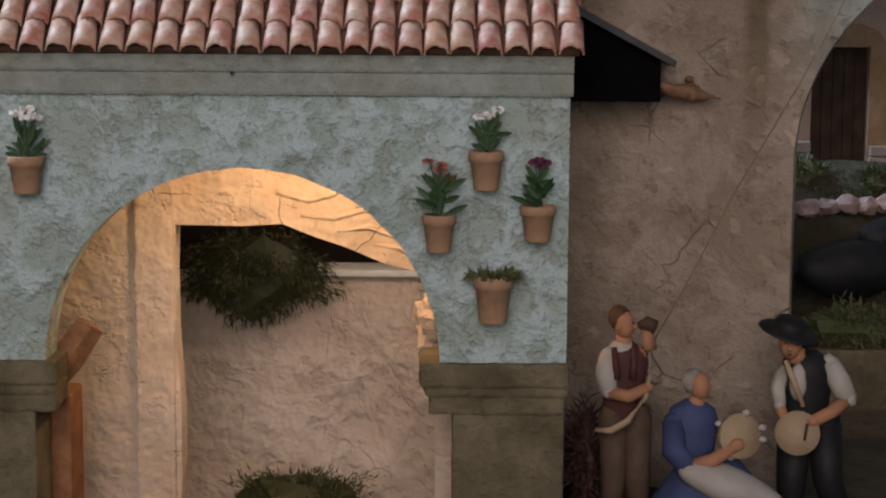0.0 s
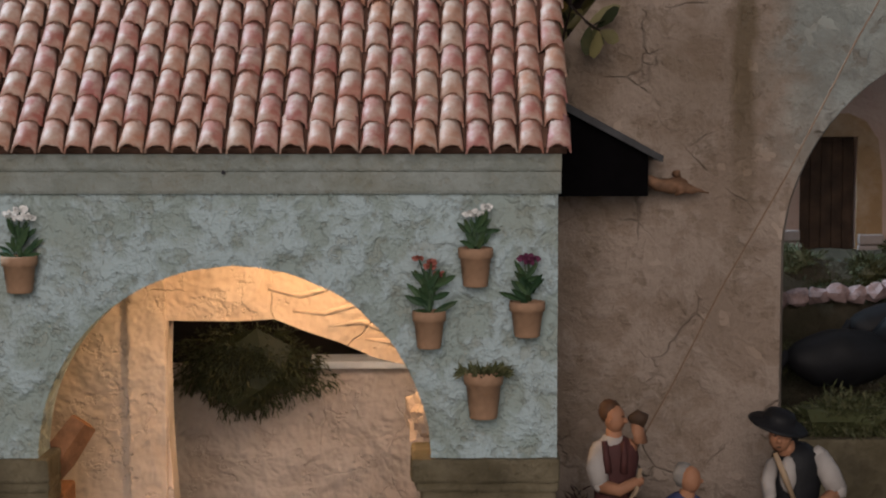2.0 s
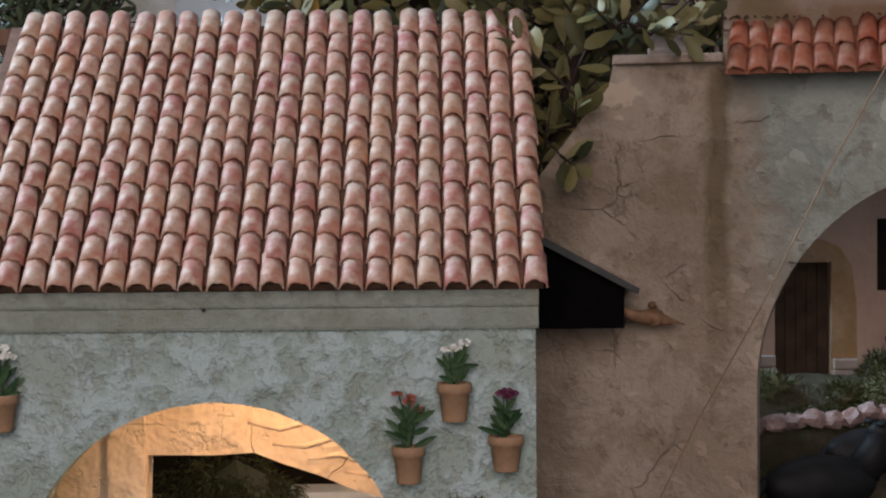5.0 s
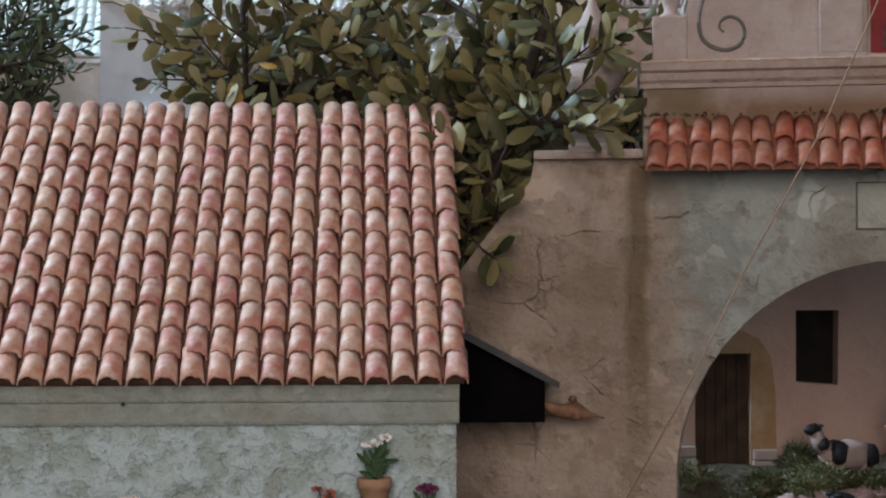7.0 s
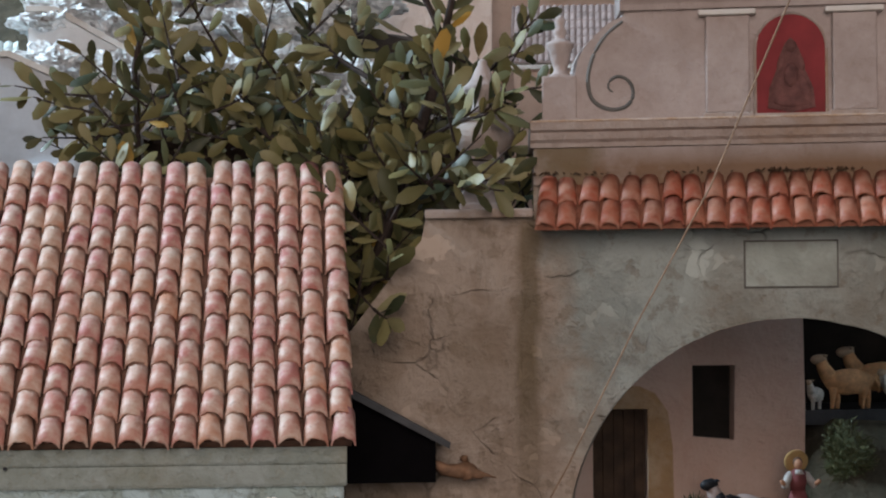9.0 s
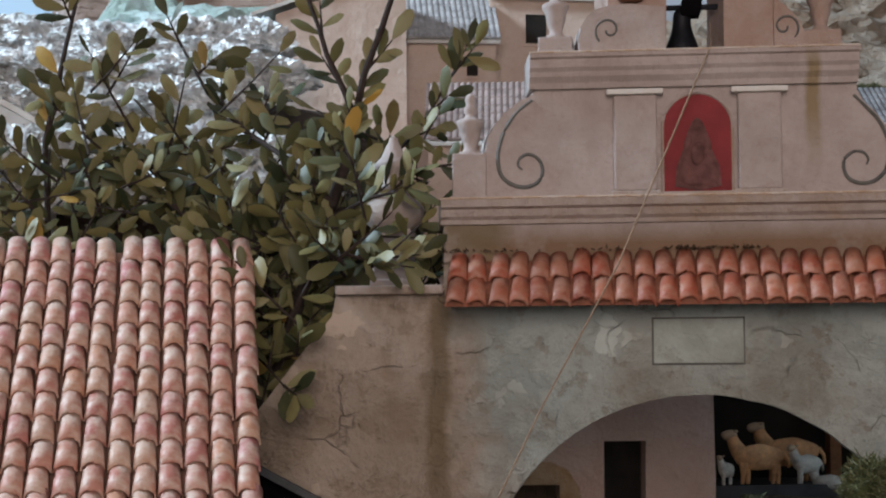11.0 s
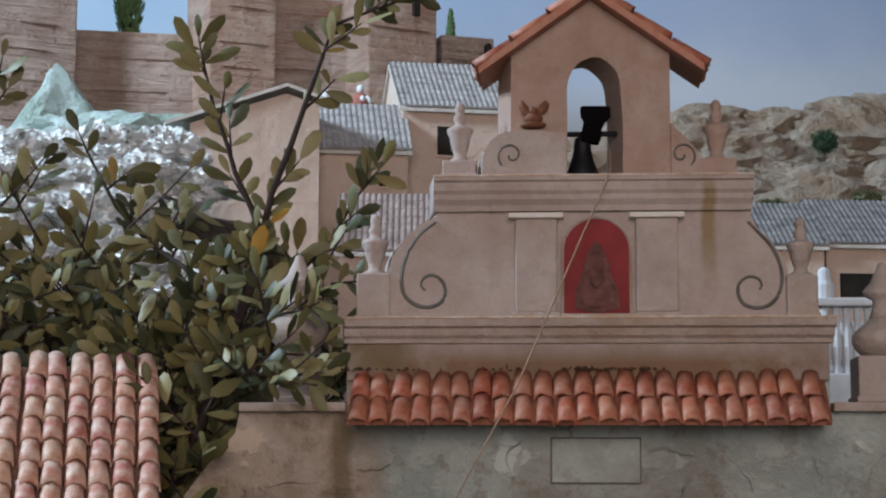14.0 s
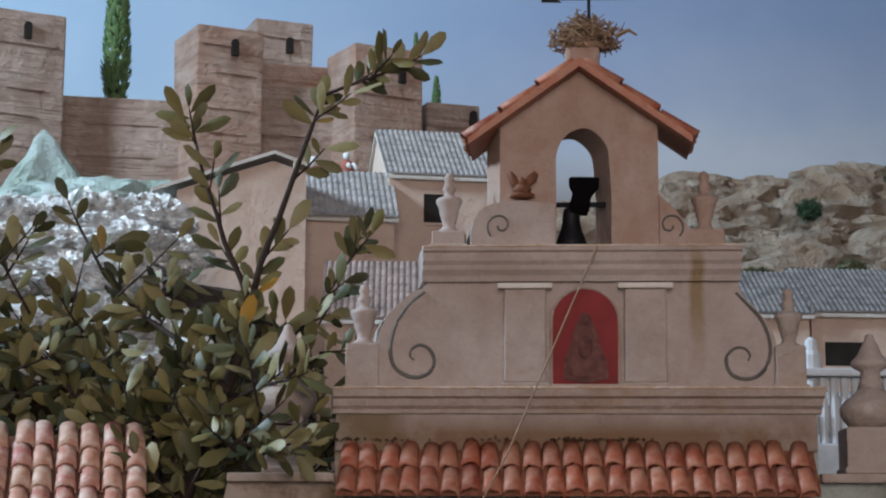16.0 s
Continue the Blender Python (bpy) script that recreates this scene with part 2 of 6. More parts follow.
M["white_blue"] = plain("bluish_white", (0.52, 0.55, 0.59), 0.12, 35, 0.85)
M["edge"] = plaster("worn_ochre_edge", (0.47, 0.33, 0.23), (0.56, 0.47, 0.41), (0.35, 0.21, 0.12), 45, 0.002, (0.42, 0.58), dirt=0.7, flakes=0.3)
M["bark"] = plain("dark_bark", (0.036, 0.024, 0.02), 0.4, 150, 0.8, 0.002)
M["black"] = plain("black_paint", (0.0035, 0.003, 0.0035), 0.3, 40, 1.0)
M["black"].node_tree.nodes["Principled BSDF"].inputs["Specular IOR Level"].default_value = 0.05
M["black_edge"] = plain("charcoal_board", (0.055, 0.055, 0.058), 0.3, 40, 0.75)
# near-black that stands in for the darkness inside rooms and openings
M["void"] = plain("unlit_hollow_dark", (0.022, 0.018, 0.015), 0.3, 30, 0.9)
M["wood"] = plain("dark_brown_wood", (0.06, 0.035, 0.022), 0.45, 50, 0.7)
M["red_brown"] = plain("reddish_brown", (0.25, 0.115, 0.055), 0.35, 60, 0.75, 0.002)
M["white"] = plain("white_plaster", (0.70, 0.71, 0.72), 0.1, 40, 0.85)
M["house_pink"] = plaster("pink_house_plaster", (0.61, 0.455, 0.375), (0.66, 0.52, 0.44), (0.42, 0.30, 0.22), 20, 0.003, (0.4, 0.65), dirt=0.5)
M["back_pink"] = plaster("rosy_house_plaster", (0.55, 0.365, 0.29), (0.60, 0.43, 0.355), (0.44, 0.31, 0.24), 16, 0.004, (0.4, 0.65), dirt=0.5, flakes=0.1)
M["house_pale"] = plaster("pale_house_plaster", (0.60, 0.55, 0.50), (0.66, 0.62, 0.58), (0.42, 0.35, 0.29), 18, 0.003, (0.4, 0.65), dirt=0.4)
M["roof_grey"] = plain("grey_tiles", (0.31, 0.29, 0.285), 0.32, 45, 0.7, 0.001)
M["castle"] = rammed("castle_rammed_earth", (0.43, 0.305, 0.25), (0.51, 0.39, 0.33), (0.30, 0.20, 0.155))
M["castle_red"] = rammed("castle_red_brick", (0.47, 0.285, 0.215), (0.53, 0.385, 0.315), (0.32, 0.195, 0.145))
M["roof_pale"] = plain("pale_greenish_tiles", (0.50, 0.54, 0.52), 0.2, 45, 0.7, 0.001)
M["cypress"] = leaf_green("cypress_green", [(0, (0.06, 0.12, 0.05)), (1, (0.14, 0.22, 0.08))])
M["roof_dark"] = plain("dark_grey_tiles", (0.19, 0.18, 0.18), 0.4, 45, 0.75, 0.001)
M["roof_brown"] = plain("brownish_tiles", (0.27, 0.20, 0.18), 0.35, 45, 0.75, 0.001)
M["rock"] = plaster("hill_rock", (0.335, 0.24, 0.17), (0.45, 0.385, 0.32), (0.20, 0.11, 0.055), 7, 0.03, (0.42, 0.62), dirt=0.8)
M["rock_white"] = plaster("snowy_cork_rock", (0.30, 0.27, 0.24), (0.88, 0.89, 0.89), (0.12, 0.10, 0.085), 60, 0.007, (0.34, 0.43), dirt=0.35)
M["rock_green"] = plaster("greenish_slope", (0.36, 0.44, 0.39), (0.52, 0.60, 0.58), (0.18, 0.26, 0.16), 10, 0.02, (0.4, 0.6), dirt=0.6)
M["ground"] = plaster("mossy_earth", (0.065, 0.053, 0.034), (0.11, 0.088, 0.058), (0.03, 0.034, 0.016), 18, 0.012, (0.4, 0.6), dirt=0.7)
M["red_panel"] = plain("crimson_panel", (0.19, 0.021, 0.024), 0.25, 25, 0.7)
M["relief"] = plain("worn_relief_paint", (0.125, 0.052, 0.046), 0.4, 90, 0.8, 0.002)
M["straw"] = plain("nest_twigs", (0.24, 0.155, 0.10), 0.45, 80, 0.9)
M["rope"] = plain("hemp_rope", (0.25, 0.165, 0.11), 0.2, 200, 0.9)
M["iron"] = plain("black_iron", (0.015, 0.015, 0.018), 0.3, 60, 0.5, 0.0005, 0.6)
M["fleece_white"] = plain("white_fleece", (0.62, 0.57, 0.50), 0.2, 140, 0.9, 0.004)
M["sheep"] = plain("tan_fleece", (0.68, 0.37, 0.18), 0.25, 120, 0.9, 0.004)
M["straw_hat"] = plain("painted_straw", (0.36, 0.22, 0.09), 0.2, 120, 0.8)
M["skin"] = plain("painted_skin", (0.36, 0.175, 0.10), 0.12, 80, 0.6)
M["cloth_white"] = plain("white_painted_cloth", (0.39, 0.355, 0.33), 0.1, 60, 0.75)
M["cloth_brown"] = plain("brown_painted_cloth", (0.085, 0.055, 0.04), 0.25, 60, 0.7)
M["cloth_vest"] = plain("dark_maroon_painted_cloth", (0.075, 0.028, 0.026), 0.25, 60, 0.7)
M["cloth_maroon"] = plain("maroon_painted_cloth", (0.16, 0.045, 0.045), 0.25, 60, 0.7)
M["cloth_blue"] = plain("blue_painted_cloth", (0.05, 0.065, 0.15), 0.2, 60, 0.7)
M["cloth_black"] = plain("black_painted_cloth", (0.012, 0.012, 0.014), 0.3, 60, 0.6)
M["hair"] = plain("brown_painted_hair", (0.09, 0.045, 0.025), 0.3, 120, 0.6)
M["hair_grey"] = plain("grey_painted_hair", (0.26, 0.24, 0.22), 0.2, 120, 0.7)
M["drumskin"] = plain("drum_skin", (0.36, 0.26, 0.17), 0.12, 60, 0.6)


def sky_paint():
    m, nt, b = shader("painted_sky", 0.95)
    v = coords(nt)
    sep = nt.nodes.new("ShaderNodeSeparateXYZ")
    nt.links.new(v, sep.inputs[0])
    h = calc(nt, "ADD", sep.outputs[2], calc(nt, "MULTIPLY", calc(nt, "SUBTRACT", noise_tex(nt, v, 1.6, 4), 0.5), 0.5))
    c = ramp(nt, calc(nt, "DIVIDE", h, 2.6), [(0.0, (0.60, 0.64, 0.70)), (0.63, (0.60, 0.64, 0.71)), (0.70, (0.43, 0.50, 0.65)), (0.80, (0.30, 0.39, 0.58)), (1.0, (0.24, 0.335, 0.55))])
    side = grey(nt, calc(nt, "DIVIDE", calc(nt, "SUBTRACT", 1.6, sep.outputs[0]), 2.0), 0.1, 0.9)
    c = mixc(nt, calc(nt, "MULTIPLY", side, 0.6), c, (0.44, 0.645, 0.80))
    nt.links.new(c, b.inputs["Base Color"])
    return m


M["sky"] = sky_paint()

# ---- building blocks ----


def link(bm, name, mats):
    me = bpy.data.meshes.new(name)
    bm.normal_update()
    bm.to_mesh(me)
    bm.free()
    for m in (mats if isinstance(mats, (list, tuple)) else [mats]):
        me.materials.append(m)
    return new(name, me)


def part(name, bm, material, parent, label="", smooth=False):
    ob = link(bm, name, material)
    ob.parent = parent
    if smooth:
        for p in ob.data.polygons:
            p.use_smooth = True
    return tagged(ob, label)


def thing(name, label, category, m=Matrix(), group="", kind=""):
    ob = new(name)
    ob.empty_display_size = 0.05
    ob.matrix_world = m
    return tagged(ob, label, category, group, kind)


def solo(name, bm, material, label, category="", kind="", m=None, smooth=False, group=""):
    ob = link(bm, name, material)
    if m is not None:
        ob.matrix_world = m
    if smooth:
        for p in ob.data.polygons:
            p.use_smooth = True
    return tagged(ob, label, category, group, kind)


def box(bm, x0, x1, y0, y1, z0, z1, bev=0.0, mat=0):
    m = Matrix.Translation(((x0 + x1) / 2, (y0 + y1) / 2, (z0 + z1) / 2)) @ Matrix.Diagonal((x1 - x0, y1 - y0, z1 - z0, 1))
    vs = bmesh.ops.create_cube(bm, size=1, matrix=m)["verts"]
    fs = list({f for v in vs for f in v.link_faces})
    for f in fs:
        f.material_index = mat
    if bev:
        es = list({e for v in vs for e in v.link_edges})
        bmesh.ops.bevel(bm, geom=es, offset=bev, segments=2, affect="EDGES", profile=0.6)
    return bm


def slab(pts, y0, y1, bm=None, mat=0):
    """A plate of outline pts (x, z), from y0 to y1."""
    bm = bm or bmesh.new()
    front = [bm.verts.new((x, y0, z)) for x, z in pts]
    back = [bm.verts.new((x, y1, z)) for x, z in pts]
    fs = [bm.faces.new(front), bm.faces.new(back[::-1])]
    n = len(pts)
    for i in range(n):
        fs.append(bm.faces.new((front[i], back[i], back[(i + 1) % n], front[(i + 1) % n])))
    for f in fs:
        f.material_index = mat
    bmesh.ops.recalc_face_normals(bm, faces=fs)
    return bm


def moulding(profile, x0, x1, bm=None):
    """A profile (y, z) run along x."""
    bm = bm or bmesh.new()
    a = [bm.verts.new((x0, y, z)) for y, z in profile]
    b = [bm.verts.new((x1, y, z)) for y, z in profile]
    n = len(profile)
    fs = [bm.faces.new(a), bm.faces.new(b[::-1])]
    for i in range(n):
        fs.append(bm.faces.new((a[i], b[i], b[(i + 1) % n], a[(i + 1) % n])))
    bmesh.ops.recalc_face_normals(bm, faces=fs)
    return bm


def lathe(profile, seg=20, at=(0, 0, 0), bm=None, mat=0, squash=1.0):
    bm = bm or bmesh.new()
    rings = []
    for r, z in profile:
        rings.append([bm.verts.new((at[0] + max(r, 1e-4) * math.cos(2 * math.pi * i / seg), at[1] + squash * max(r, 1e-4) * math.sin(2 * math.pi * i / seg), at[2] + z)) for i in range(seg)])
    fs = []
    for a, b in zip(rings, rings[1:]):
        for i in range(seg):
            fs.append(bm.faces.new((a[i], a[(i + 1) % seg], b[(i + 1) % seg], b[i])))
    fs.append(bm.faces.new(rings[0][::-1]))
    fs.append(bm.faces.new(rings[-1]))
    for f in fs:
        f.material_index = mat
    return bm


def tube(pts, radii, seg=8, bm=None, mat=0):
    bm = bm or bmesh.new()
    pts = [Vector(p) for p in pts]
    if isinstance(radii, (int, float)):
        radii = [radii] * len(pts)
    rings = []
    for i, p in enumerate(pts):
        d = (pts[min(i + 1, len(pts) - 1)] - pts[max(i - 1, 0)]).normalized()
        up = Vector((0, 0, 1)) if abs(d.z) < 0.9 else Vector((1, 0, 0))
        u = d.cross(up).normalized()
        w = d.cross(u)
        rings.append([bm.verts.new(p + radii[i] * (math.cos(2 * math.pi * k / seg) * u + math.sin(2 * math.pi * k / seg) * w)) for k in range(seg)])
    fs = []
    for a, b in zip(rings, rings[1:]):
        for k in range(seg):
            fs.append(bm.faces.new((a[k], a[(k + 1) % seg], b[(k + 1) % seg], b[k])))
    fs += [bm.faces.new(rings[0][::-1]), bm.faces.new(rings[-1])]
    for f in fs:
        f.material_index = mat
    return bm


def ball(at, size, bm=None, mat=0, sub=2, rough=0.0, rot=None):
    bm = bm or bmesh.new()
    m = Matrix.Translation(at) @ (rot or Matrix()) @ Matrix.Diagonal((*size, 1))
    vs = bmesh.ops.create_icosphere(bm, subdivisions=sub, radius=1, matrix=m)["verts"]
    if rough:
        s = max(size)
        for v in vs:
            d = (v.co - Vector(at))
            v.co += d.normalized() * noise.noise(v.co * (2.2 / s)) * rough
    for f in {f for v in vs for f in v.link_faces}:
        f.material_index = mat
    return bm


def arc(cx, cz, r, a0, a1, n, rz=None):
    return [(cx + r * math.cos(radians(a0 + (a1 - a0) * i / n)), cz + (rz or r) * math.sin(radians(a0 + (a1 - a0) * i / n))) for i in range(n + 1)]


def leaf_faces(verts, faces, at, along, side, length, width, fold=0.25, edge=((0.22, 0.36), (0.5, 0.5), (0.8, 0.33))):
    """A pointed oval leaf, folded a little along its midrib."""
    n = along.cross(side).normalized()
    i = len(verts)
    mid = [at, at + along * length * 0.35 - n * length * 0.03, at + along * length * 0.7 - n * length * 0.02, at + along * length + n * length * 0.06]
    verts += mid
    for sgn in (1, -1):
        verts += [at + along * length * t + side * sgn * width * w + n * width * fold * w for t, w in edge]
    faces += [(i, i + 4, i + 1), (i + 4, i + 5, i + 1), (i + 1, i + 5, i + 2), (i + 5, i + 6, i + 2), (i + 2, i + 6, i + 3)]
    faces += [(i, i + 1, i + 7), (i + 7, i + 1, i + 8), (i + 1, i + 2, i + 8), (i + 8, i + 2, i + 9), (i + 2, i + 3, i + 9)]


def raw(name, verts, faces, material):
    me = bpy.data.meshes.new(name)
    me.from_pydata([tuple(v) for v in verts], [], faces)
    me.materials.append(material)
    return me


def rand_dir():
    while True:
        d = Vector((random.uniform(-1, 1), random.uniform(-1, 1), random.uniform(-1, 1)))
        if 0.1 < d.length < 1:
            return d.normalized()


def tuft(name, centre, size, count, length, material, label, category="bush", droop=0.0, width=0.16, kind="", group=""):
    """A mossy bush: many small curled sprigs over an uneven lump."""
    verts, faces = [], []
    c = Vector(centre)
    for _ in range(count):
        d = rand_dir()
        lump = 0.75 + 0.45 * noise.noise(d * 2.3 + c * 9)
        p = c + Vector((d.x * size[0], d.y * size[1], d.z * size[2])) * lump * random.uniform(0.45, 1.0)
        a = (d + 0.7 * rand_dir() + Vector((0, 0, -droop))).normalized()
        s = a.cross(rand_dir()).normalized()
        k = length * random.uniform(0.6, 1.3)
        i = len(verts)
        n = a.cross(s)
        verts += [p + s * k * width * 0.5, p - s * k * width * 0.5, p + a * k * 0.5 + n * k * 0.12 + s * k * width * 0.6, p + a * k * 0.5 + n * k * 0.12 - s * k * width * 0.6, p + a * k + n * k * 0.4]
        faces += [(i, i + 1, i + 3, i + 2), (i + 2, i + 3, i + 4)]
    core = ball(centre, [x * 0.62 for x in size], sub=2, rough=max(size) * 0.25)
    i = len(verts)
    core.verts.ensure_lookup_table()
    verts += [v.co.copy() for v in core.verts]
    faces += [tuple(v.index + i for v in f.verts) for f in core.faces]
    core.free()
    return tagged(new(name, raw(name, verts, faces, material)), label, category, group, kind)

# ---- hall, ground, sky ----
GZ = 0.11


def step(a, b, x):
    t = min(1, max(0, (x - a) / (b - a)))
    return t * t * (3 - 2 * t)


def ground_height(x, y):
    h = GZ + 0.002 * noise.noise(Vector((x * 20, y * 20, 0)))
    back = step(0.12, 0.3, x)
    h += back * (0.085 * step(1.86, 1.90, y) + 0.02 * step(1.9, 2.0, y) + 0.085 * step(2.0, 2.06, y) + 0.06 * step(2.055, 2.08, y))
    h += 0.115 * step(0.64, 0.74, x) * step(2.08, 2.22, y)
    h -= 0.09 * step(1.30, 1.40, y) * (1 - step(2.1, 2.2, y)) * step(-0.8, -0.5, x) * (1 - step(0.07, 0.13, x))
    h -= 0.2 * step(1.72, 1.76, y) * (1 - step(2.1, 2.2, y)) * step(-0.40, -0.36, x) * (1 - step(0.08, 0.12, x))
    far = step(2.42, 2.75, y)
    top = 0.80 + 0.25 * step(2.75, 3.1, y) + 0.30 * step(3.1, 3.8, y)
    h = h * (1 - far) + top * far
    if y > 1.88:
        h += 0.012 * noise.noise(Vector((x * 9, y * 9, 3))) * step(1.88, 2.0, y)
    return h


def grid_sheet(x0, x1, nx, y0, y1, ny, f):
    verts = [(x0 + (x1 - x0) * i / nx, y0 + (y1 - y0) * j / ny, 0) for j in range(ny + 1) for i in range(nx + 1)]
    verts = [(x, y, f(x, y)) for x, y, _ in verts]
    faces = [(j * (nx + 1) + i, j * (nx + 1) + i + 1, (j + 1) * (nx + 1) + i + 1, (j + 1) * (nx + 1) + i) for j in range(ny) for i in range(nx)]
    return verts, faces


gv, gf = grid_sheet(-3.0, 4.0, 170, 0.75, 4.66, 190, ground_height)
ground = new("ground", raw("ground", gv, gf, M["ground"]))
for p in ground.data.polygons:
    p.use_smooth = True
tagged(ground, "mossy brown terraced ground of the model landscape", "ground", kind="structure")

solo("table_front", box(bmesh.new(), -3.0, 4.0, 0.72, 0.748, -0.9, 0.13), M["wood"], "dark wooden front board of the model landscape", "board", "structure")
solo("hall_floor", box(bmesh.new(), -4, 5, -4, 5, -1.0, -0.9), plain("hall_floor_stone", (0.25, 0.24, 0.23), 0.2, 4), "grey stone floor of the hall", "floor", "structure")
solo("hall_wall_back", box(bmesh.new(), -4, 5, -4.1, -4.0, -0.9, 3.6), M["house_pale"], "pale plastered wall of the hall", "wall", "structure")
solo("hall_wall_left", box(bmesh.new(), -4.1, -4.0, -4, 5, -0.9, 3.6), M["house_pale"], "pale plastered wall of the hall", "wall", "structure")
solo("hall_wall_right", box(bmesh.new(), 5.0, 5.1, -4, 5, -0.9, 3.6), M["house_pale"], "pale plastered wall of the hall", "wall", "structure")
bd = bmesh.new()
box(bd, -4, 5, 4.66, 4.70, -0.9, 3.6)
solo("backdrop", bd, M["sky"], "blue painted sky backdrop", "backdrop", "structure")

# ---- the arcaded house ----
YF = 1.452
XL, XR = -0.357, 0.0995
house = thing("arcaded_house", "pale green plastered model house with an arch and tiled roof", "house")


def rough_arch(cx, cz, r, a0, a1, n, amp, rz=None):
    out = []
    for i, (x, z) in enumerate(arc(cx, cz, r, a0, a1, n, rz)):
        k = amp * noise.noise(Vector((x * 60, z * 60, 1)))
        out.append((x + k, z + k))
    return out


outline = [(XL, 0.264), (XL, 0.506), (XR, 0.506), (XR, 0.264), (-0.0005, 0.264)] + rough_arch(-0.156, 0.264, 0.1555, 2, 178, 48, 0.0012, 0.153) + [(-0.3115, 0.264)]
part("front_wall", slab(outline, YF, YF + 0.045), M["facade"], house)
# cornice in two steps
part("cornice", moulding([(YF + 0.02, 0.4745), (YF - 0.005, 0.4745), (YF - 0.006, 0.477), (YF - 0.006, 0.4915), (YF - 0.008, 0.4925), (YF - 0.009, 0.4945), (YF - 0.011, 0.5055), (YF + 0.02, 0.5055)], XL, XR + 0.002), M["cornice"], house, "stepped grey-green plaster cornice")


def pillar(x0, x1, cap0, cap1):
    bm = box(bmesh.new(), x0, x1, YF + 0.004, YF + 0.06, -0.01, 0.2225, 0.003)
    part("pillar_shaft", bm, M["pillar"], house, "mossy brown painted stone pillar")
    for name, e, z0, z1 in (("necking", 0.008, 0.2215, 0.2375), ("moulding_band", 0.0035, 0.2365, 0.2455), ("abacus", 0.0, 0.2445, 0.2642)):
        bm = box(bmesh.new(), cap0 + e, cap1 + 0.0003 * (8 - e * 1000), YF - 0.006 + e * 0.9, YF + 0.068 - e * 0.5, z0, z1, 0.003)
        bmesh.ops.subdivide_edges(bm, edges=[k for k in bm.edges if k.calc_length() > 0.03], cuts=9, use_grid_fill=True)
        for v in bm.verts:
            v.co += Vector((1, 1, 0.6)) * 0.0022 * noise.noise(v.co * 60)
        part(name, bm, M["pillar"], house, "chipped brown stone capital")


pillar(0.0098, 0.0990, -0.0165, 0.0992)
pillar(XL, -0.3215, XL, -0.3050)
part("side_wall", box(bmesh.new(), XR - 0.03, XR - 0.001, YF + 0.069, 2.32, -0.12, 0.505), M["facade"], house)
part("side_wall", box(bmesh.new(), XL - 0.03, XL - 0.001, YF + 0.02, 2.32, -0.12, 0.505), M["facade"], house)
# rear wall coloured near-black for the unlit room behind the doorway
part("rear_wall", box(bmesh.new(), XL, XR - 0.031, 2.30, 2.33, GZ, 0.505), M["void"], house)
part("loft_floor", box(bmesh.new(), XL, XR - 0.031, YF + 0.046, 2.299, 0.462, 0.474), M["inner"], house)
# inner wall with a broken doorway
YI = 1.69
inner = [(XL, -0.01), (XL, 0.461), (XR - 0.032, 0.461), (XR - 0.032, -0.01), (0.012, -0.01), (0.008, 0.20), (0.0, 0.29), (-0.0234, 0.302), (-0.05, 0.308), (-0.085, 0.323), (-0.118, 0.334), (-0.1444, 0.3445), (-0.18, 0.3425), (-0.2421, 0.3432), (-0.2435, 0.30), (-0.2425, 0.24), (-0.238, 0.17), (-0.2385, 0.12), (-0.24, -0.01)]
part("inner_wall", slab(inner, YI, YI + 0.035), M["inner"], house, "cracked ochre plaster wall lit by a warm lamp")
for i, pts in enumerate(([(-0.150, 0.372), (-0.120, 0.366), (-0.098, 0.372), (-0.078, 0.382)], [(-0.128, 0.352), (-0.098, 0.350), (-0.070, 0.358), (-0.045, 0.352)], [(-0.095, 0.338), (-0.066, 0.342), (-0.042, 0.334), (-0.022, 0.318)], [(-0.062, 0.326), (-0.040, 0.324), (-0.018, 0.310)], [(-0.082, 0.371), (-0.074, 0.378), (-0.064, 0.374), (-0.066, 0.364), (-0.077, 0.362), (-0.082, 0.370)])):
    fold = tube([(x, YI + 0.0005, z) for x, z in pts], [0.0012] + [0.0028] * (len(pts) - 2) + [0.0012], 8)
    part("plaster_fold", fold, M["inner"], house, smooth=True)
bm = box(bmesh.new(), -0.279, -0.2436, YI - 0.006, YI - 0.0003, -0.01, 0.46, 0.002)
part("door_jamb", bm, M["inner"], house)
# stands for the arch wall's inner reveal, orange lamplight put into its colour
bm = tube([(-0.322, 1.503, 0.236), (-0.305, 1.505, 0.256), (-0.2865, 1.510, 0.283)], [0.014, 0.0145, 0.0125], 5)
part("strut", bm, M["red_brown"], house, "rough reddish block standing for the lamp-lit arch reveal", False)
# inner side of the pillar, with the orange light painted in as reddish brown
bm = box(bmesh.new(), -0.3245, -0.3055, 1.5165, 1.57, -0.01, 0.222, 0.003)
part("pillar_back", bm, M["red_brown"], house)
bm = ball((-0.006, 1.60, 0.27), (0.016, 0.03, 0.03), sub=3, rough=0.012)
box(bm, -0.004, 0.03, 1.56, 1.66, -0.01, 0.25)
part("rubble_pier", bm, M["inner"], house)
part("back_slope", moulding([(1.70, 0.735), (2.34, 0.49), (2.34, 0.48), (1.70, 0.72)], XL - 0.02, XR + 0.005), M["deck"], house)
part("gable", moulding([(YF + 0.03, 0.5056), (1.70, 0.715), (2.30, 0.5056)], XR - 0.03, XR - 0.002), M["facade"], house)

court = thing("court_wall", "sandy plastered courtyard wall with a white coping", "wall", kind="structure")
bm = bmesh.new()
box(bm, XL + 0.001, XR - 0.032, 2.05, 2.09, -0.12, 0.2435)
